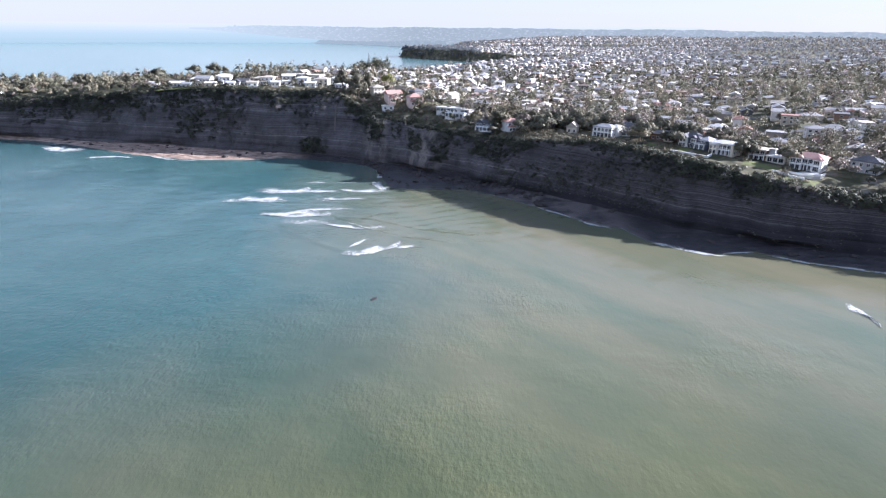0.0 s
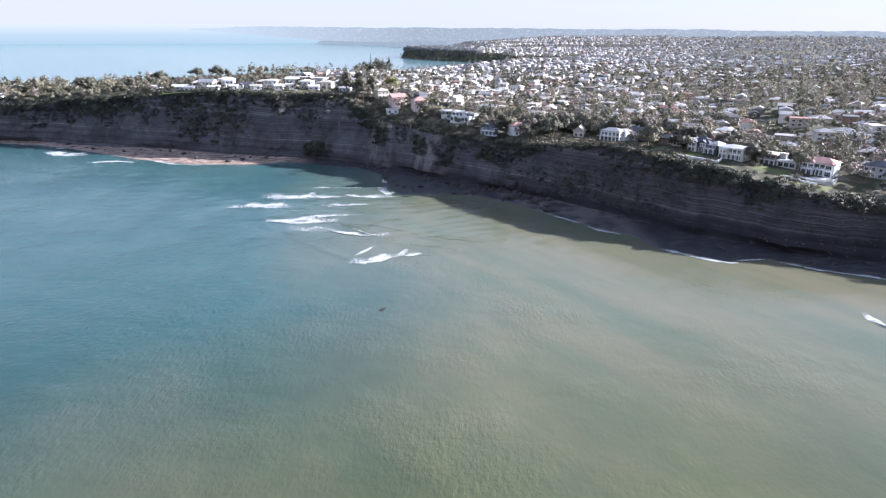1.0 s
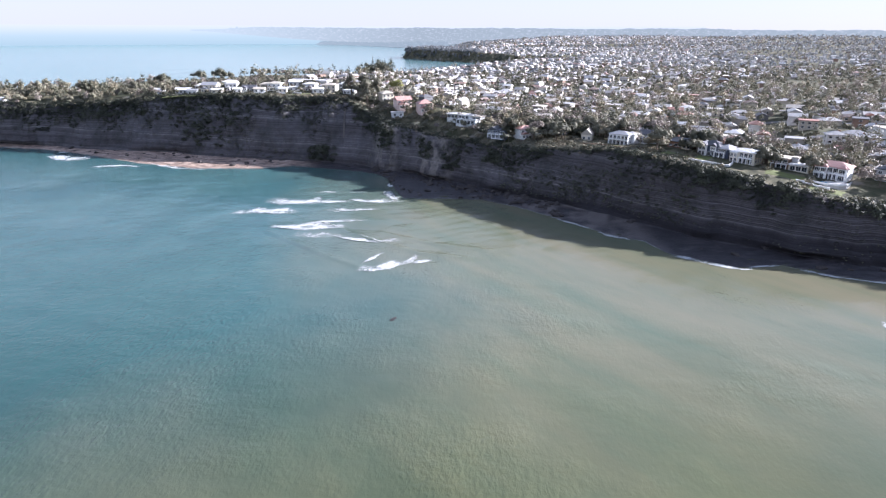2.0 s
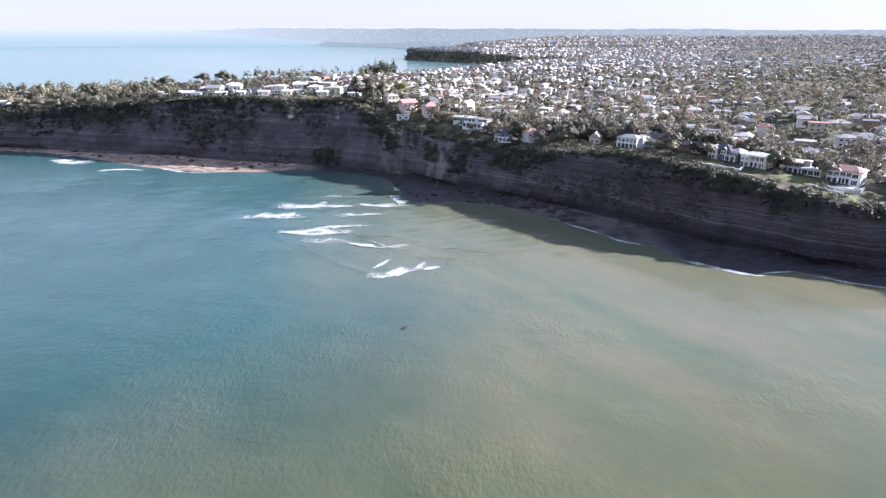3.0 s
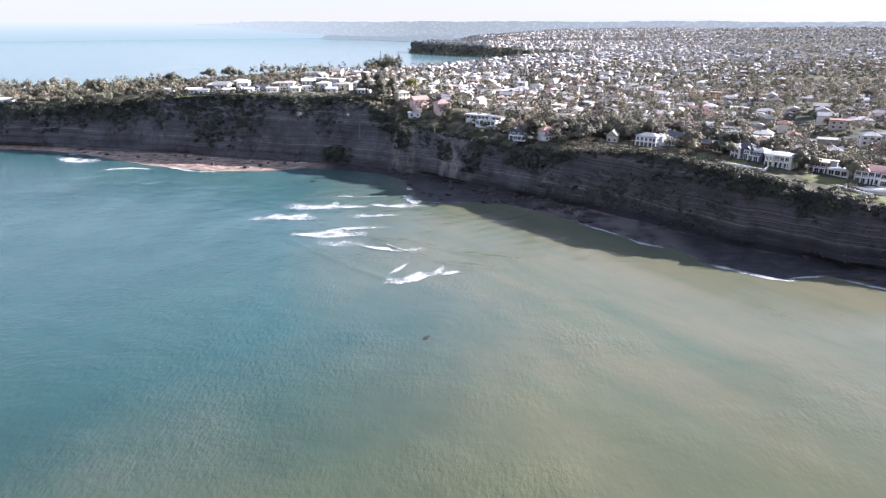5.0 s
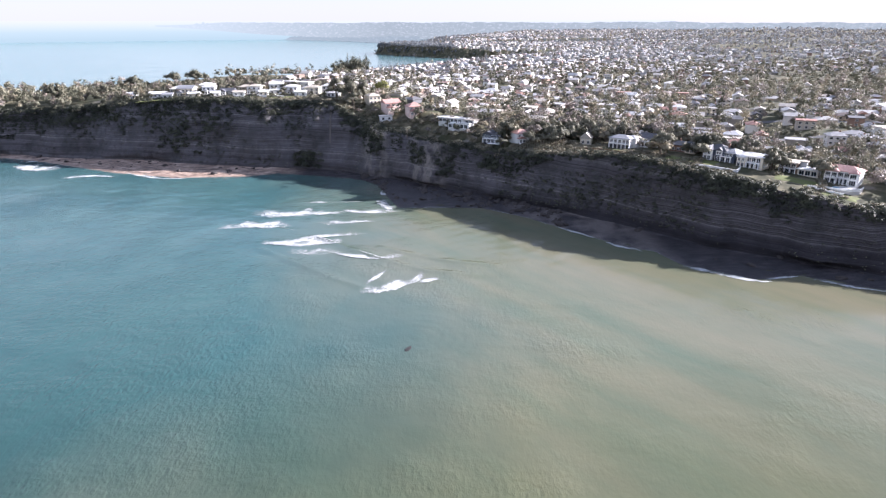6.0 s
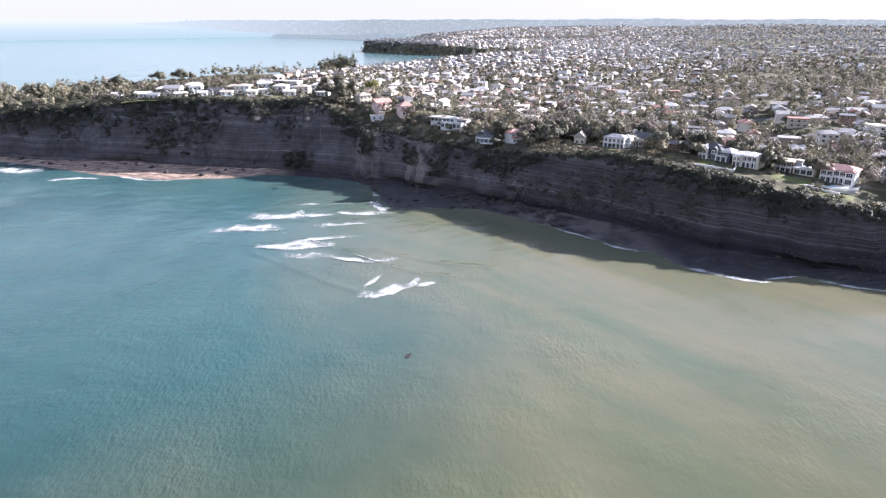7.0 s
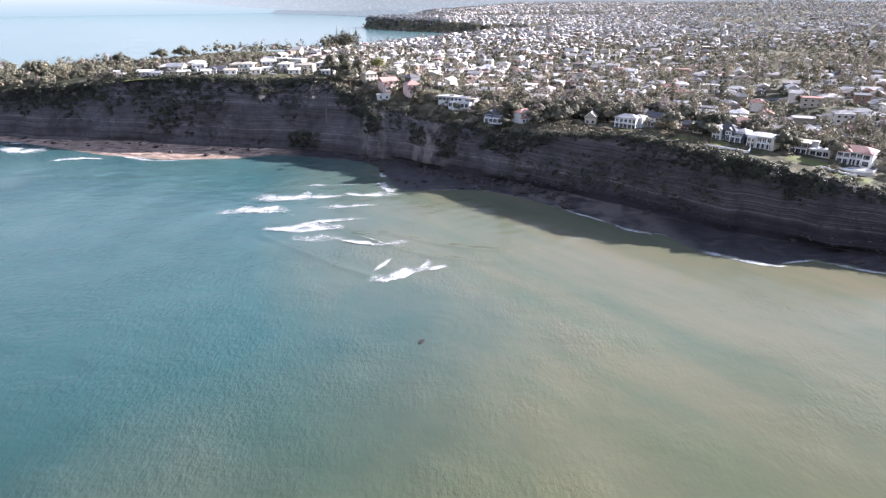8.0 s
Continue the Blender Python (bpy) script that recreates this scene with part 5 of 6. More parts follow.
def clear_of_houses(x, y, gap):
    i, j = int(x // 20), int(y // 20)
    return all(math.hypot(x - a, y - b) > gap for p in (-1, 0, 1) for q in (-1, 0, 1) for a, b in cell.get((i + p, j + q), ()))


def open_front(x, y):
    """Clear of the houses and of the ground before their sea fronts."""
    return clear_of_houses(x, y, 8.5) and clear_of_houses(x + 5, y + 8, 8.5) and clear_of_houses(x + 8, y + 14, 8)


good = (t_in > np.where((tx > 60) & (tx < 260), np.where(tx > 190, 26, 38), np.where(tx > -85, 17, 6))) & (t_bay > 8) & ~((tx < -91) & (ty < 585) & (tx > -266))
spots = [(float(x), float(y)) for x, y, k in zip(tx, ty, good) if k and not (x < -100 and y < 780)]
spots = [s for s in spots if (open_front(*s) if s[1] < 420 + 0.25 * abs(s[0] - 60) else clear_of_houses(s[0], s[1], 6.0 if s[1] < 1150 else 5.5))]
spots.sort(key=lambda p: math.hypot(p[0] - 52, p[1] - 325))
near_trees, taken = [], {}
rest = []
for x, y in spots:
    key = (int(x // 5.6), int(y // 5.6))
    if math.hypot(x - 52, y - 325) < 400:
        if key in taken:
            continue
        taken[key] = 1
    if len(near_trees) < 120:
        near_trees.append((x, y))
    else:
        rest.append((x, y))
for x, y in near_trees:
    k = WEIGHTS[rng.randint(len(WEIGHTS))]
    copy_at(KINDS[k], x, y, float(rng.rand() * 360), float(0.85 + 0.6 * rng.rand()))


def many_trees(name, spots, mats, label, quads, leaf, size):
    """Crowns of leaf clumps on short stems, in one mesh; quads and leaf size are per tree."""
    m = len(spots)
    p = np.array(spots)
    z = ground_z(p[:, 0], p[:, 1])
    d = rng.normal(size=(m, quads, 3))
    d /= np.linalg.norm(d, axis=2)[..., None]
    d[..., 2] = np.abs(d[..., 2]) * 0.8 + d[..., 2] * 0.3
    r = size * (0.55 + 0.85 * rng.rand(m) ** 1.5)
    tall = r * (0.85 + 0.9 * rng.rand(m))
    # five lobes to a crown, a fifth of the leaves deep inside it
    core = rng.rand(m, quads, 1) < 0.2
    turn, lobe = rng.rand(m, 1) * 6.28, rng.randint(5, size=(m, quads))
    swing = np.where(lobe == 4, 0.0, 0.44) * r[:, None]
    lift = np.where(lobe == 4, 0.45, 0.0) + 0.25 * np.sin(lobe * 2.1 + 3 * turn)
    mid_xyz = np.stack([p[:, 0, None] + swing * np.cos(turn + lobe * 1.571), p[:, 1, None] + swing * np.sin(turn + lobe * 1.571), (z + tall)[:, None] + lift * tall[:, None]], -1)
    pos = mid_xyz + d * np.stack([r * 0.64, r * 0.64, tall * 0.6], 1)[:, None] * np.where(core, 0.45, 0.75 + 0.3 * rng.rand(m, quads, 1))
    v, f, soft = leaf_quads(rng, pos, d, np.where(core, 1.8, 1.0) * leaf)
    kinds = rng.choice(len(mats), m, p=[0.38, 0.31, 0.17, 0.14])
    slots = np.repeat(kinds, quads)
    ob = new(name, mesh_from(name, v.tolist(), f.tolist(), mats, False, slots.tolist(), soft))
    tagged(ob, label, "trees", kind="stuff")


# first two are pale and greyish: haze put into the far leaf colours
FAR_TREES = [leaves("far_hazed_leaves", (0.145, 0.16, 0.172), (0.22, 0.235, 0.248), 0.5), leaves("far_hazed_olive_leaves", (0.135, 0.138, 0.132), (0.24, 0.238, 0.228), 0.5), DRY_LEAF, PALE_LEAF]
TREE_MATS = [DEEP_LEAF, OLIVE_LEAF, DRY_LEAF, PALE_LEAF]
rest = [rest[k] for k in rng.permutation(len(rest))]
mid = [s for s in rest if s[1] < 1150]
mid2 = [s for s in rest if 1150 <= s[1] < 2400]
far = [s for s in rest if s[1] >= 2400]
near_mid = [s for s in mid if s[1] < 640 + 0.3 * s[0]]
many_trees("garden_trees", near_mid[:2200], TREE_MATS, "olive and brown garden trees between the nearer houses", 120, 0.44, 3.7)
many_trees("garden_trees", [s for s in mid if s[1] >= 640 + 0.3 * s[0]][:2300], TREE_MATS, "olive and brown garden trees between the houses", 46, 0.6, 3.7)
belt = []
for _ in range(5200):
    x = float(rng.uniform(24, 250))
    y = float(foot_line(x) + setback(x)) + float(rng.uniform(50, 125))
    if len(belt) < 620 and clear_of_houses(x, y, 6.2):
        belt.append((x, y))
many_trees("garden_trees", belt, [OLIVE_LEAF, DRY_LEAF, DEEP_LEAF, PALE_LEAF], "dense belt of olive and tan trees behind the cliff-top houses", 120, 0.40, 3.2)
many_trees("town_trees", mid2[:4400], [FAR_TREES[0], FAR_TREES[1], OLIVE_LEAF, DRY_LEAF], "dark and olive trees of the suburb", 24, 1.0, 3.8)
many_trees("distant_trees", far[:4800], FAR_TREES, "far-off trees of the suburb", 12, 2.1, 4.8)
hx, hy = rng.uniform(-270, 70, 3200), rng.uniform(2000, 2630, 3200)
hs = [(a, b) for a, b in zip(hx, hy) if 4 < shore_in(a, b) < 120]
bx, by = rng.uniform(-290, -110, 900), rng.uniform(1370, 1560, 900)
bs = [(a, b) for a, b in zip(bx, by) if 4 < shore_in(a, b) and math.hypot(a + 205, b - 1462) < 54][:44]
many_trees("bay_trees", bs, [DEEP_LEAF, DEEP_LEAF, PINE_LEAF, DEEP_LEAF], "tall dark trees by the far bay", 320, 0.85, 8.5)
cx, cy = rng.uniform(-1000, 300, 12000), rng.uniform(2650, 4850, 12000)
cs = [(a, b) for a, b in zip(cx, cy) if 4 < shore_in(a, b) < 150]
many_trees("coast_trees", cs[:1300], [FAR_TREES[0], FAR_TREES[1], FAR_TREES[0], FAR_TREES[1]], "haze-paled wooded slopes above the far bays", 12, 2.4, 4.2)
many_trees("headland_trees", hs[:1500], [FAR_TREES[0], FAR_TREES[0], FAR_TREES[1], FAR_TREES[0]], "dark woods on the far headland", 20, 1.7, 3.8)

# woods on the point behind its houses
gx, gy = rng.uniform(-900, -90, 5200), rng.uniform(540, 720, 5200)
gs = [(a, b) for a, b in zip(gx, gy) if shore_in(a, b) > 6 and b - foot_line(a) - setback(a) > 2 and clear_of_houses(a, b, 8)
      and not (-266 < a < -91 and b < 588)]
for x, y in gs[:22]:
    copy_at(KINDS[WEIGHTS[rng.randint(len(WEIGHTS))]], x, y, float(rng.rand() * 360), float(0.7 + 0.5 * rng.rand()))
for _ in range(11):
    x = float(rng.uniform(-430, -285))
    copy_at(KINDS[(0, 2, 3, 5, 1, 0)[rng.randint(6)]], x, float(foot_line(x) + setback(x)) + float(rng.uniform(22, 60)), float(rng.rand() * 360), float(1.1 + 0.4 * rng.rand()))
point_mats = [DEEP_LEAF, OLIVE_LEAF, DRY_LEAF, PALE_LEAF]
many_trees("point_trees", [s for s in gs[75:1300] if s[0] > -320 and s[1] < 600], point_mats, "mixed coastal trees on the point", 130, 0.45, 3.0)
many_trees("point_trees", [s for s in gs[75:1900] if s[0] > -345 and s[1] >= 600], point_mats, "low trees behind the houses of the point", 80, 0.42, 2.0)
many_trees("point_trees", [s for s in gs[75:1300] if s[0] <= -320], point_mats, "low windblown trees towards the end of the point", 110, 0.48, 3.2)
for _ in range(400):
    x, y = float(rng.uniform(-270, -92)), float(rng.uniform(552, 604))
    if clear_of_houses(x, y, 7.0) and y - float(foot_line(x) + setback(x)) > 5:
        copy_at(KINDS[(1, 2, 4, 5, 4, 0, 3)[rng.randint(7)]], x, y, float(rng.rand() * 360), float((0.35 if y < 566 else 0.6) + 0.3 * rng.rand()))
        cell.setdefault((int(x // 20), int(y // 20)), []).append((x, y))
# sunlit trees and hedges down the slope before the corner houses
for n in range(420):
    x = float(rng.uniform(-84, 30) if n < 280 else rng.uniform(192, 265))
    v = float(rng.uniform(6, 44))
    y = float(foot_line(x) + setback(x)) + v
    if clear_of_houses(x, y, 6.6) and clear_of_houses(x + 3, y + 5, 6.0):
        copy_at(KINDS[(1, 2, 5, 5, 3, 4, 5, 1)[rng.randint(8)]], x, y, float(rng.rand() * 360), float(0.4 + 0.3 * rng.rand() + 0.008 * v))
        cell.setdefault((int(x // 20), int(y // 20)), []).append((x, y))


# ---- scrub along the cliff edge and hanging down its face ----
def build_scrub(name, spots, mat, label, quads, leaf, size):
    """Clumps of leaves at given places, in one mesh."""
    m = len(spots)
    p = np.array(spots)
    d = rng.normal(size=(m, quads, 3))
    d /= np.linalg.norm(d, axis=2)[..., None]
    d[..., 2] = np.abs(d[..., 2]) * 0.9
    r = size * (0.35 + 1.25 * rng.rand(m) ** 2)[:, None, None]
    pos = p[:, None] + d * r * np.array([1.1, 1.0, 0.85]) * (0.66 + 0.4 * rng.rand(m, quads, 1))
    v, f, soft = leaf_quads(rng, pos, d, leaf)
    ob = new(name, mesh_from(name, v.tolist(), f.tolist(), mat, normals=soft))
    tagged(ob, label, "scrub", kind="stuff")


def cliff_point(x, k):
    """A place on the face, k from foot (0) to edge (1)."""
    z = 1.35 + (along(EDGE, x) - 1.35) * k
    y = foot_line(x) + setback(x) * k**1.2 + 0.8 * buttress(x, z) * smooth(0, 0.12, k) * (1 - smooth(0.93, 1, k))
    return x, y, z


edge_spots, face_spots, pale_spots, tufts = [], [], [], []
for x in np.arange(-540, 280, 0.9):
    cover = 0.62 + 1.1 * float(fbm(x / 24, 0.3, 95))
    for _ in range(4):
        a = x + rng.normal() * 1.0
        v = rng.uniform(-2.0, 9.5 if x > 60 else 7.0)
        y = float(foot_line(a) + setback(a)) + v
        if rng.rand() < cover and not (153 < a < 174 and rng.rand() < 0.6):
            (pale_spots if rng.rand() < 0.10 else edge_spots).append((a, y, float(ground_z(a, y)) if v > 0 else float(along(EDGE, a)) - 0.6 + v))
    hang = np.clip(0.10 + 1.0 * float(fbm(x / 22, 7.7, 96)) + (0.34 if x < -117 else 0.0), 0.03, 0.7)
    for _ in range(6 if x < -117 else int(1 + 14 * hang)):
        k = 1 - hang * rng.rand() ** 1.4
        if rng.rand() < 0.85:
            face_spots.append(tuple(float(c) for c in cliff_point(x + rng.normal(), k)))
    for _ in range(4):
        if rng.rand() < 0.5 + float(fbm(x / 13, 5.5, 104)):
            tufts.append(tuple(float(c) for c in cliff_point(x + rng.normal(), rng.uniform(0.04, 0.9))))
    patch = float(fbm(x / 20, 2.2, 97)) + (0.15 if -124 < x < -91 else 0.0)
    if patch > 0.3 and rng.rand() < 0.4:
        face_spots.append(tuple(float(c) for c in cliff_point(x, rng.uniform(0.05, 0.75))))
garden = []
for _ in range(9000):
    a = rng.uniform(-280, 250)
    v = rng.uniform(3, 46)
    y = float(foot_line(a) + setback(a)) + v
    if (open_front(a, y) if a > -85 else clear_of_houses(a, y, 7.5)) and fbm(a / 14, y / 14, 101) > -0.12 and not (v < 16 and 100 < a < 175):
        garden.append((float(a), y, float(ground_z(a, y))))
slope = []
for _ in range(4200):
    a = float(rng.uniform(-90, 70))
    y = float(foot_line(a) + setback(a)) + float(rng.uniform(2, 40))
    if clear_of_houses(a, y, 6.0):
        slope.append((a, y, float(ground_z(a, y))))
build_scrub("slope_shrubs", slope[::2], OLIVE_LEAF, "olive shrubs covering the slope below the corner houses", 56, 0.4, 1.9)
# pale leaf colour stands in for sun on this half
build_scrub("slope_shrubs", slope[1::2], PALE_LEAF, "sunlit pale shrubs covering the slope below the corner houses", 56, 0.4, 2.0)
build_scrub("garden_shrubs", garden[::2], OLIVE_LEAF, "olive garden shrubs and hedges round the cliff-top houses", 36, 0.4, 1.4)
build_scrub("garden_shrubs", garden[1::2], PALE_LEAF, "pale dry garden shrubs round the cliff-top houses", 36, 0.4, 1.5)
hedge = []
for _ in range(2600):
    a, y = float(rng.uniform(-290, -90)), float(rng.uniform(548, 600))
    if all(abs(a - hx) > 6.5 or y < hy - 6.5 or y > hy + 5 for hx, hy in HEROES) and fbm(a / 9, y / 9, 107) > -0.05:
        hedge.append((a, y, float(ground_z(a, y))))
build_scrub("hedges", hedge[:900:2], SCRUB_LEAF, "dark hedges between the houses of the point", 40, 0.42, 1.6)
build_scrub("hedges", hedge[1:900:2], OLIVE_LEAF, "olive hedges between the houses of the point", 40, 0.42, 1.7)
for lo, hi, k0, k1, n in ((-124, -100, 0.02, 0.22, 60), (-72, -54, 0.45, 1.0, 110), (-48, -40, 0.6, 1.0, 40), (22, 32, 0.62, 0.92, 20), (-14, 6, 0.5, 1.0, 24), (98, 132, 0.72, 1.0, 90), (-420, -300, 0.6, 1.0, 240)):
    face_spots += [tuple(float(c) for c in cliff_point(rng.uniform(lo, hi), rng.uniform(k0, k1))) for _ in range(n)]
bushes = []
for lo, hi, k0, k1, n in ((-86, -60, 0.72, 1.0, 70), (-64, -54, 0.5, 0.85, 34), (-34, -26, 0.45, 0.9, 30), (-17, -5, 0.25, 0.75, 30), (-8, 6, 0.8, 1.0, 12), (11, 21, 0.6, 0.85, 32), (28, 52, 0.85, 1.0, 22), (112, 124, 0.8, 1.0, 18),
                          (126, 152, 0.82, 1.0, 44), (168, 205, 0.82, 1.0, 40), (-122, -100, 0.02, 0.26, 40), (-250, -185, 0.45, 1.0, 150), (-232, -196, 0.15, 0.5, 50), (-340, -272, 0.68, 1.0, 130), (-420, -350, 0.75, 1.0, 70), (-160, -125, 0.8, 1.0, 50)):
    bushes += [tuple(float(c) for c in cliff_point(rng.uniform(lo, hi), rng.uniform(k0, k1))) for _ in range(n)]
build_scrub("cliff_bushes", bushes, SCRUB_LEAF, "big dark bushes clinging to the cliff face", 80, 0.42, 2.5)
flax = [tuple(float(c) for c in cliff_point(rng.uniform(a0, b0), rng.uniform(k0, k1))) for a0, b0, k0, k1, n in ((55, 112, 0.1, 0.75, 420), (20, 58, 0.1, 0.6, 160), (-200, -165, 0.2, 0.75, 90), (-215, -120, 0.03, 0.2, 80)) for _ in range(n)]
build_scrub("flax_clumps", flax[::2], DEEP_LEAF, "grey-green flax and grass clumps on ledges of the face", 14, 0.3, 0.8)
build_scrub("face_shrubs", flax[1::2], SCRUB_LEAF, "small dark shrubs on ledges of the face", 26, 0.32, 1.2)
build_scrub("edge_scrub", edge_spots, SCRUB_LEAF, "dense dark coastal scrub along the cliff edge", 46, 0.42, 2.5)
build_scrub("face_scrub", face_spots, SCRUB_LEAF, "dark scrub hanging down the cliff face", 24, 0.38, 1.45)
build_scrub("cliff_tufts", tufts, DEEP_LEAF, "dull grass and flax tufts on the cliff face", 9, 0.26, 0.6)
build_scrub("pale_scrub", pale_spots, PALE_LEAF, "sunlit dry-green bushes along the cliff edge", 42, 0.42, 1.9)


def storm_drain():
    """A pale concrete chute that runs down the corner of the cliff."""
    d = new("drain_chute")
    tagged(d, "stained concrete storm drain chute down the cliff face", "drain")
    pts = [Vector([float(c) for c in cliff_point(-94.5 + 0.6 * math.sin(5 * k), k)]) + Vector((0, -0.5, 0)) for k in np.linspace(0.97, 0.42, 10)]
    bm = bmesh.new()
    rings = [[bm.verts.new(p + Vector(o)) for o in ((-0.55, -0.2, 0), (-0.4, -0.2, 0), (-0.4, 0.1, 0), (0.4, 0.1, 0), (0.4, -0.2, 0), (0.55, -0.2, 0), (0.55, 0.5, 0), (-0.55, 0.5, 0))] for p in pts]
    for lower, upper in zip(rings[1:], rings):
        for k in range(8):
            bm.faces.new((lower[k], lower[(k + 1) % 8], upper[(k + 1) % 8], upper[k]))
    bm.faces.new(rings[0])
    bm.faces.new(rings[-1][::-1])
    part("channel", bm, STAINED, d)


storm_drain()


# ---- fallen rock on the shore ----
def boulder_mesh(seed):
    r = np.random.RandomState(seed)
    bm = bmesh.new()
    bmesh.ops.create_icosphere(bm, subdivisions=2, radius=1.0)
    s = r.rand(3) * 5
    for v in bm.verts:
        n = noise.noise(v.co * 1.1 + Vector(s)) * 0.55
        q = Vector((round(v.co.x * 2.2) / 2.2, round(v.co.y * 2.2) / 2.2, round(v.co.z * 2.2) / 2.2))
        v.co = (v.co * 0.6 + q * 0.4) * (1 + n)
        v.co.z *= 0.7
    me = bpy.data.meshes.new("boulder")
    bm.to_mesh(me)
    bm.free()
    me.materials.append(BOULDER)
    return me


def shore_z(x, y):
    f = float(foot_line(x))
    w = max(f - float(along(WATER, x)), 3.0)
    return 0.15 + 1.2 * (1 - (f - y) / w)


ROCKS = [boulder_mesh(k) for k in range(5)]
REEF = boulder_mesh(9)
REEF.materials.clear()
REEF.materials.append(WET_ROCK)
for n in range(210):
    x = float(rng.uniform(-68, 52)) if n < 150 else float(rng.uniform(-340, 208))
    f, w = float(foot_line(x)), float(along(WATER, x))
    y = w + (f - w) * float(rng.rand() ** 0.7)
    s = float(0.7 + 1.7 * rng.rand() ** 2)
    b = new("boulder", ROCKS[n % 5])
    b.matrix_world = pose(x, y, shore_z(x, y), rng.rand() * 20, rng.rand() * 20, rng.rand() * 360) @ Matrix.Diagonal((s * 1.2, s, s, 1))
    tagged(b, "angular dark brown boulder fallen on the shore", "boulder", "boulders below the cliff")


for x, y, s in ((-29.0, 214.0, 1.7), (-26.4, 213.2, 1.2), (-31.2, 215.0, 1.0)):
    b = new("reef_rock", REEF)
    b.matrix_world = pose(x, y, -0.6, 4, 3, 40 * s) @ Matrix.Diagonal((s * 1.8, s, s * 0.6, 1))
    tagged(b, "low dark rock awash in silty water", "rock", "rocks awash offshore")


# ---- white water ----
def foam_patch(points, width, thick, label, lift=0.25, name="breaking_wave"):
    """Broken water along a line: a heaped front edge, and lace that thins behind it and towards both ends."""
    p = np.array(points, float)
    run = np.r_[0, np.cumsum(np.hypot(*np.diff(p, axis=0).T))]
    cols, rows = max(6, int(run[-1] / 0.8)), max(5, int(width * 1.3 / 0.6))
    q, w = np.meshgrid(np.linspace(0, 1, cols), np.linspace(-0.12, 1, rows))
    x0, y0 = (np.interp(q * run[-1], run, p[:, k]) for k in (0, 1))
    wob = 1.1 * fbm(x0 / 5, y0 / 5, 99)
    ends = np.clip(np.sin(np.pi * np.clip(q, 0.0, 1.0)), 0, 1) ** 0.45
    deep = width * 1.3 * (0.75 + 0.7 * fbm(q * run[-1] / 8 + p[0, 0], p[0, 1], 105)) * (0.35 + 0.65 * ends)
    x, y = x0 + 0.8 * fbm(y0 / 3, x0 / 3, 106) + 0.12 * w * deep, y0 + wob + w * deep
    back = np.clip(w, 0, 1)
    cover = thick * ends * np.clip((w + 0.12) / 0.12, 0, 1) * np.clip((1 - back) * 2.2, 0, 1) ** 0.7
    cover = cover * (0.85 + 0.8 * fbm(x / 6, y / 4, 107))
    z = 0.07 + swell(x, y) + lift * np.exp(-((w - 0.06) * deep / 1.1) ** 2) * ends
    me = mesh_from(name, np.stack([x, y, z], -1).reshape(-1, 3).tolist(), grid_faces(rows, cols), FOAM, True)
    me.attributes.new("cover", "FLOAT", "POINT").data.foreach_set("value", np.clip(cover, 0, 1).ravel().astype(np.float32))
    ob = new(name, me)
    return tagged(ob, label, "sea foam", "breaking waves off the point", "stuff")


BREAKERS = "white breaking wave crest on shallow water"
LACE = "thin lacy foam behind a spent wave"
foam_patch([(-135, 346.5), (-120, 348.5), (-106, 348), (-96, 350)], 12, 1.0, BREAKERS, 0.5)
foam_patch([(-105, 322), (-96, 320), (-84, 319), (-65, 322)], 18, 0.95, BREAKERS, 0.5)
foam_patch([(-90, 327.5), (-78, 331.5), (-66, 333.5), (-53, 336)], 5, 0.85, BREAKERS, 0.3)
foam_patch([(-124, 374), (-110, 368), (-98, 370), (-84, 372), (-68, 375.5)], 14, 0.9, BREAKERS, 0.4)
foam_patch([(-97, 396), (-91, 397), (-83, 397)], 4, 0.95, BREAKERS, 0.3)
foam_patch([(-83, 398), (-70, 398), (-60, 400)], 3, 0.5, LACE, 0.1)
foam_patch([(-73, 379), (-62, 375), (-50, 374.5), (-38, 375.5)], 7, 0.8, BREAKERS, 0.25)
foam_patch([(-84, 355), (-76, 353.5), (-64, 355.5), (-50, 358.5)], 7, 0.68, LACE, 0.2)
foam_patch([(-90, 309), (-78, 306), (-66, 307)], 9, 0.5, LACE, 0.1)
foam_patch([(-70, 308.5), (-58, 301.5), (-46, 299), (-34, 301.5)], 7, 0.8, BREAKERS, 0.3)
foam_patch([(-56, 310.5), (-48, 303), (-38, 296)], 1.6, 1.0, BREAKERS, 0.35)
foam_patch([(-102, 350), (-97, 346), (-92, 342)], 1.4, 0.9, BREAKERS, 0.3)
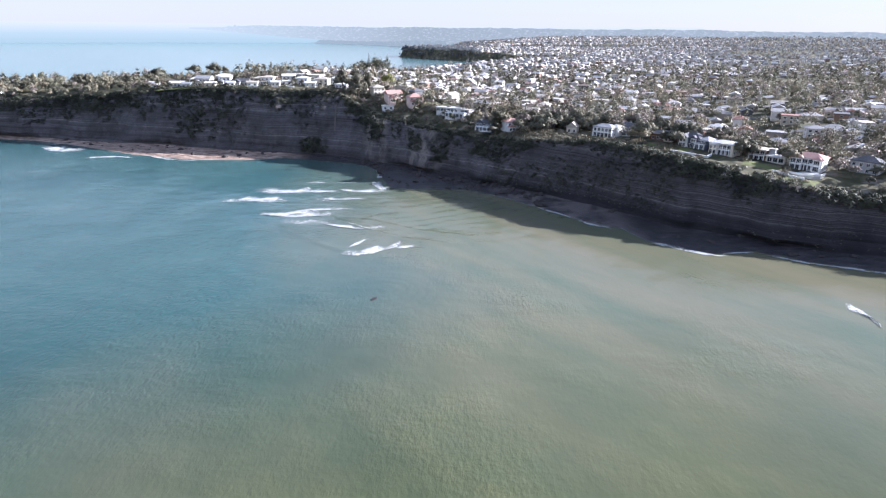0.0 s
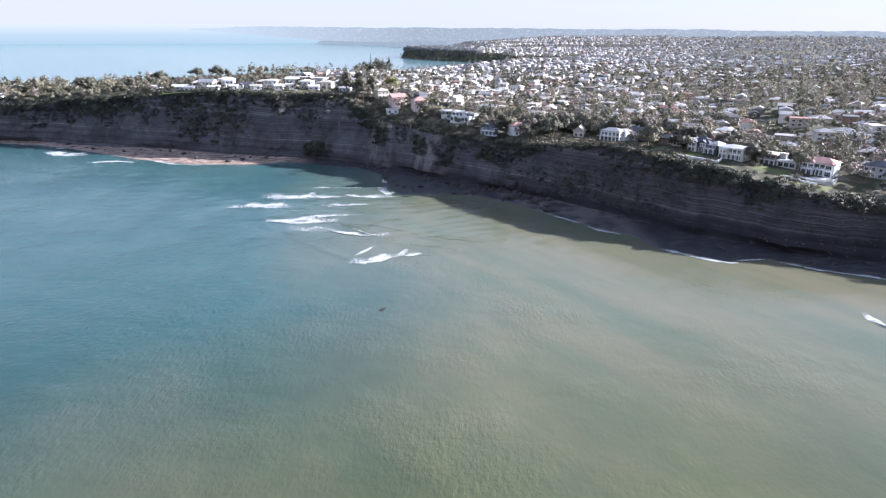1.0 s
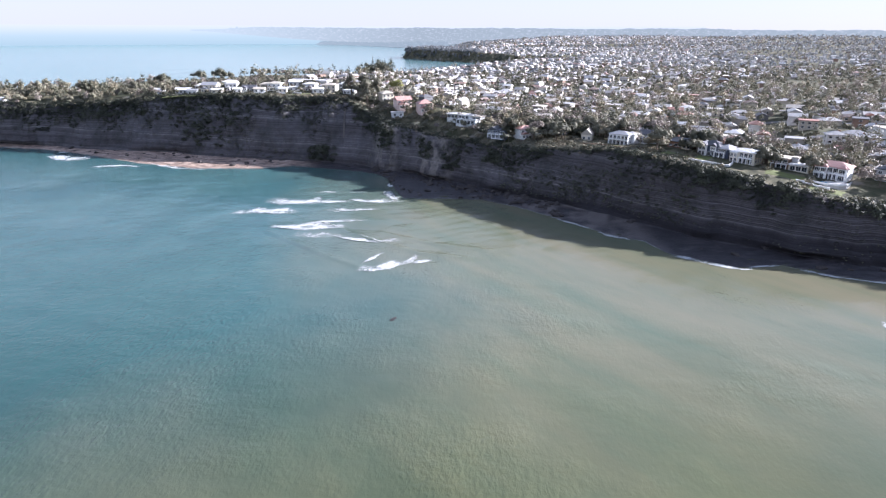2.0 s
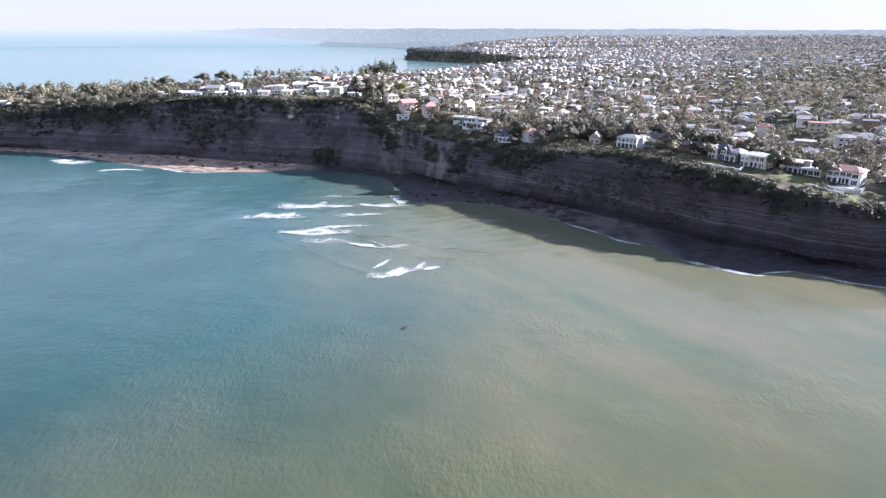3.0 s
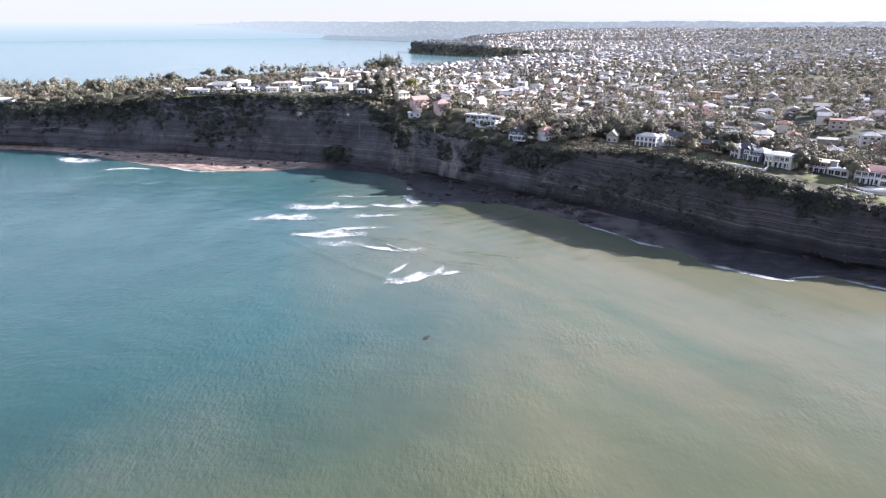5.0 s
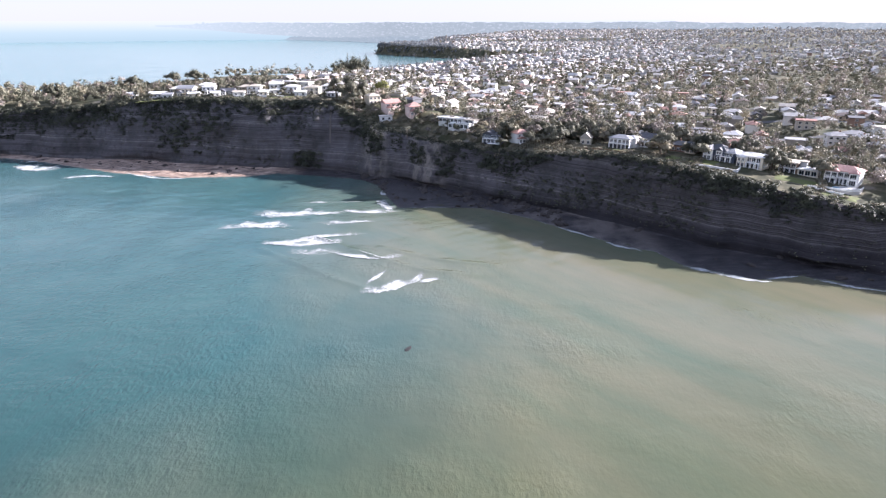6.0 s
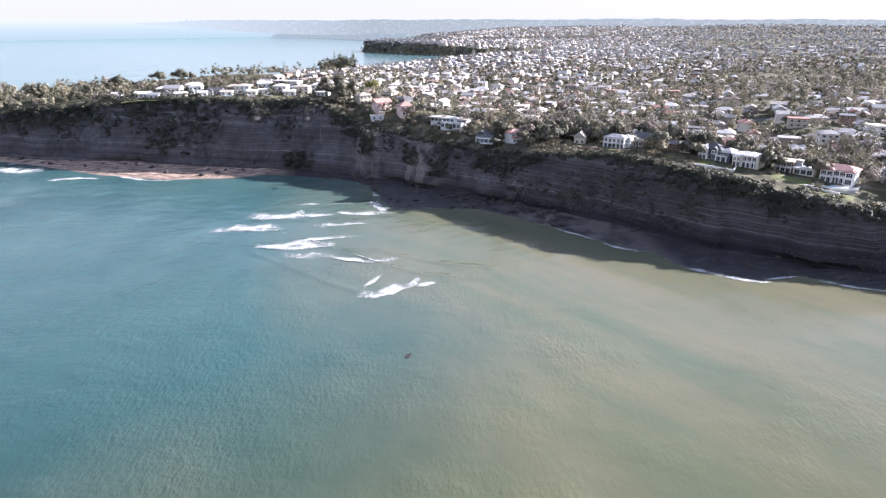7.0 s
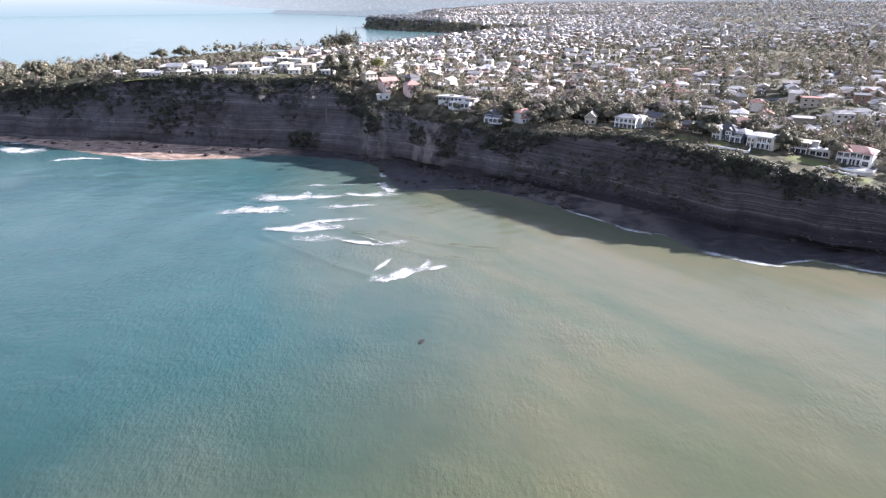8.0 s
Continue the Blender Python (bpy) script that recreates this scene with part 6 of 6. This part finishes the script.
foam_patch([(-80, 333), (-73, 327), (-66, 320.5)], 1.4, 1.0, BREAKERS, 0.3)
foam_patch([(-51, 261.5), (-43, 260), (-35, 264.5), (-24.5, 275)], 13, 1.0, BREAKERS, 0.4)
foam_patch([(-49, 268), (-44, 276), (-40.5, 284)], 6, 0.85, BREAKERS, 0.3)
foam_patch([(-27, 269.5), (-23, 270.5), (-18, 273.5)], 6, 0.9, BREAKERS, 0.3)
foam_patch([(-57, 436), (-53, 437), (-50, 436)], 3, 0.9, "foam swirling round the foot of the rocks", 0.2)
foam_patch([(-54, 420), (-51.5, 414), (-47, 416)], 12, 0.9, "foam swirling round the foot of the rocks", 0.3)
foam_patch([(-55, 396), (-51, 392), (-46, 381), (-42, 381)], 12, 0.95, "foam swirling round the foot of the rocks", 0.4)
foam_patch([(-40, 384), (-32, 385), (-22, 386), (-10, 386)], 4, 0.7, "thin foam along the rocks", 0.1)
foam_patch([(-340, 510), (-326, 499), (-312, 494), (-299, 498)], 18, 0.95, BREAKERS, 0.5)
foam_patch([(-345, 527), (-337, 525), (-330, 527)], 5, 0.9, BREAKERS, 0.4)
foam_patch([(-281, 468), (-268, 471), (-256, 473.5), (-245, 471)], 8, 1.0, BREAKERS, 0.4)
foam_patch([(-244, 486), (-232, 476), (-218, 467), (-204, 464), (-190, 464)], 5, 0.95, BREAKERS, 0.3)
foam_patch([(141.7, 209.3), (145.6, 202.8), (144.3, 193.7)], 14, 1.0, BREAKERS, 0.5)
# wash along the waterline
for a, b, w, dens in ((2, 48, 1.6, 0.8), (44, 64, 3.5, 0.95), (64, 80, 4.5, 1.0), (80, 94, 1.6, 0.7), (91, 122, 5.0, 1.0), (118, 136, 2.4, 0.8), (136, 208, 3.4, 0.95), (-103, -68, 0.8, 0.5), (-42, 0, 1.4, 0.6)):
    xs = np.linspace(a, b, 7)
    foam_patch([(float(x), float(along(WATER, x)) - 0.4 - 0.85 * w + 0.8 * float(fbm(x / 6, 1.1, 98))) for x in xs], w, dens, "white wash of a small wave along the beach", 0.15, "shore_wash")
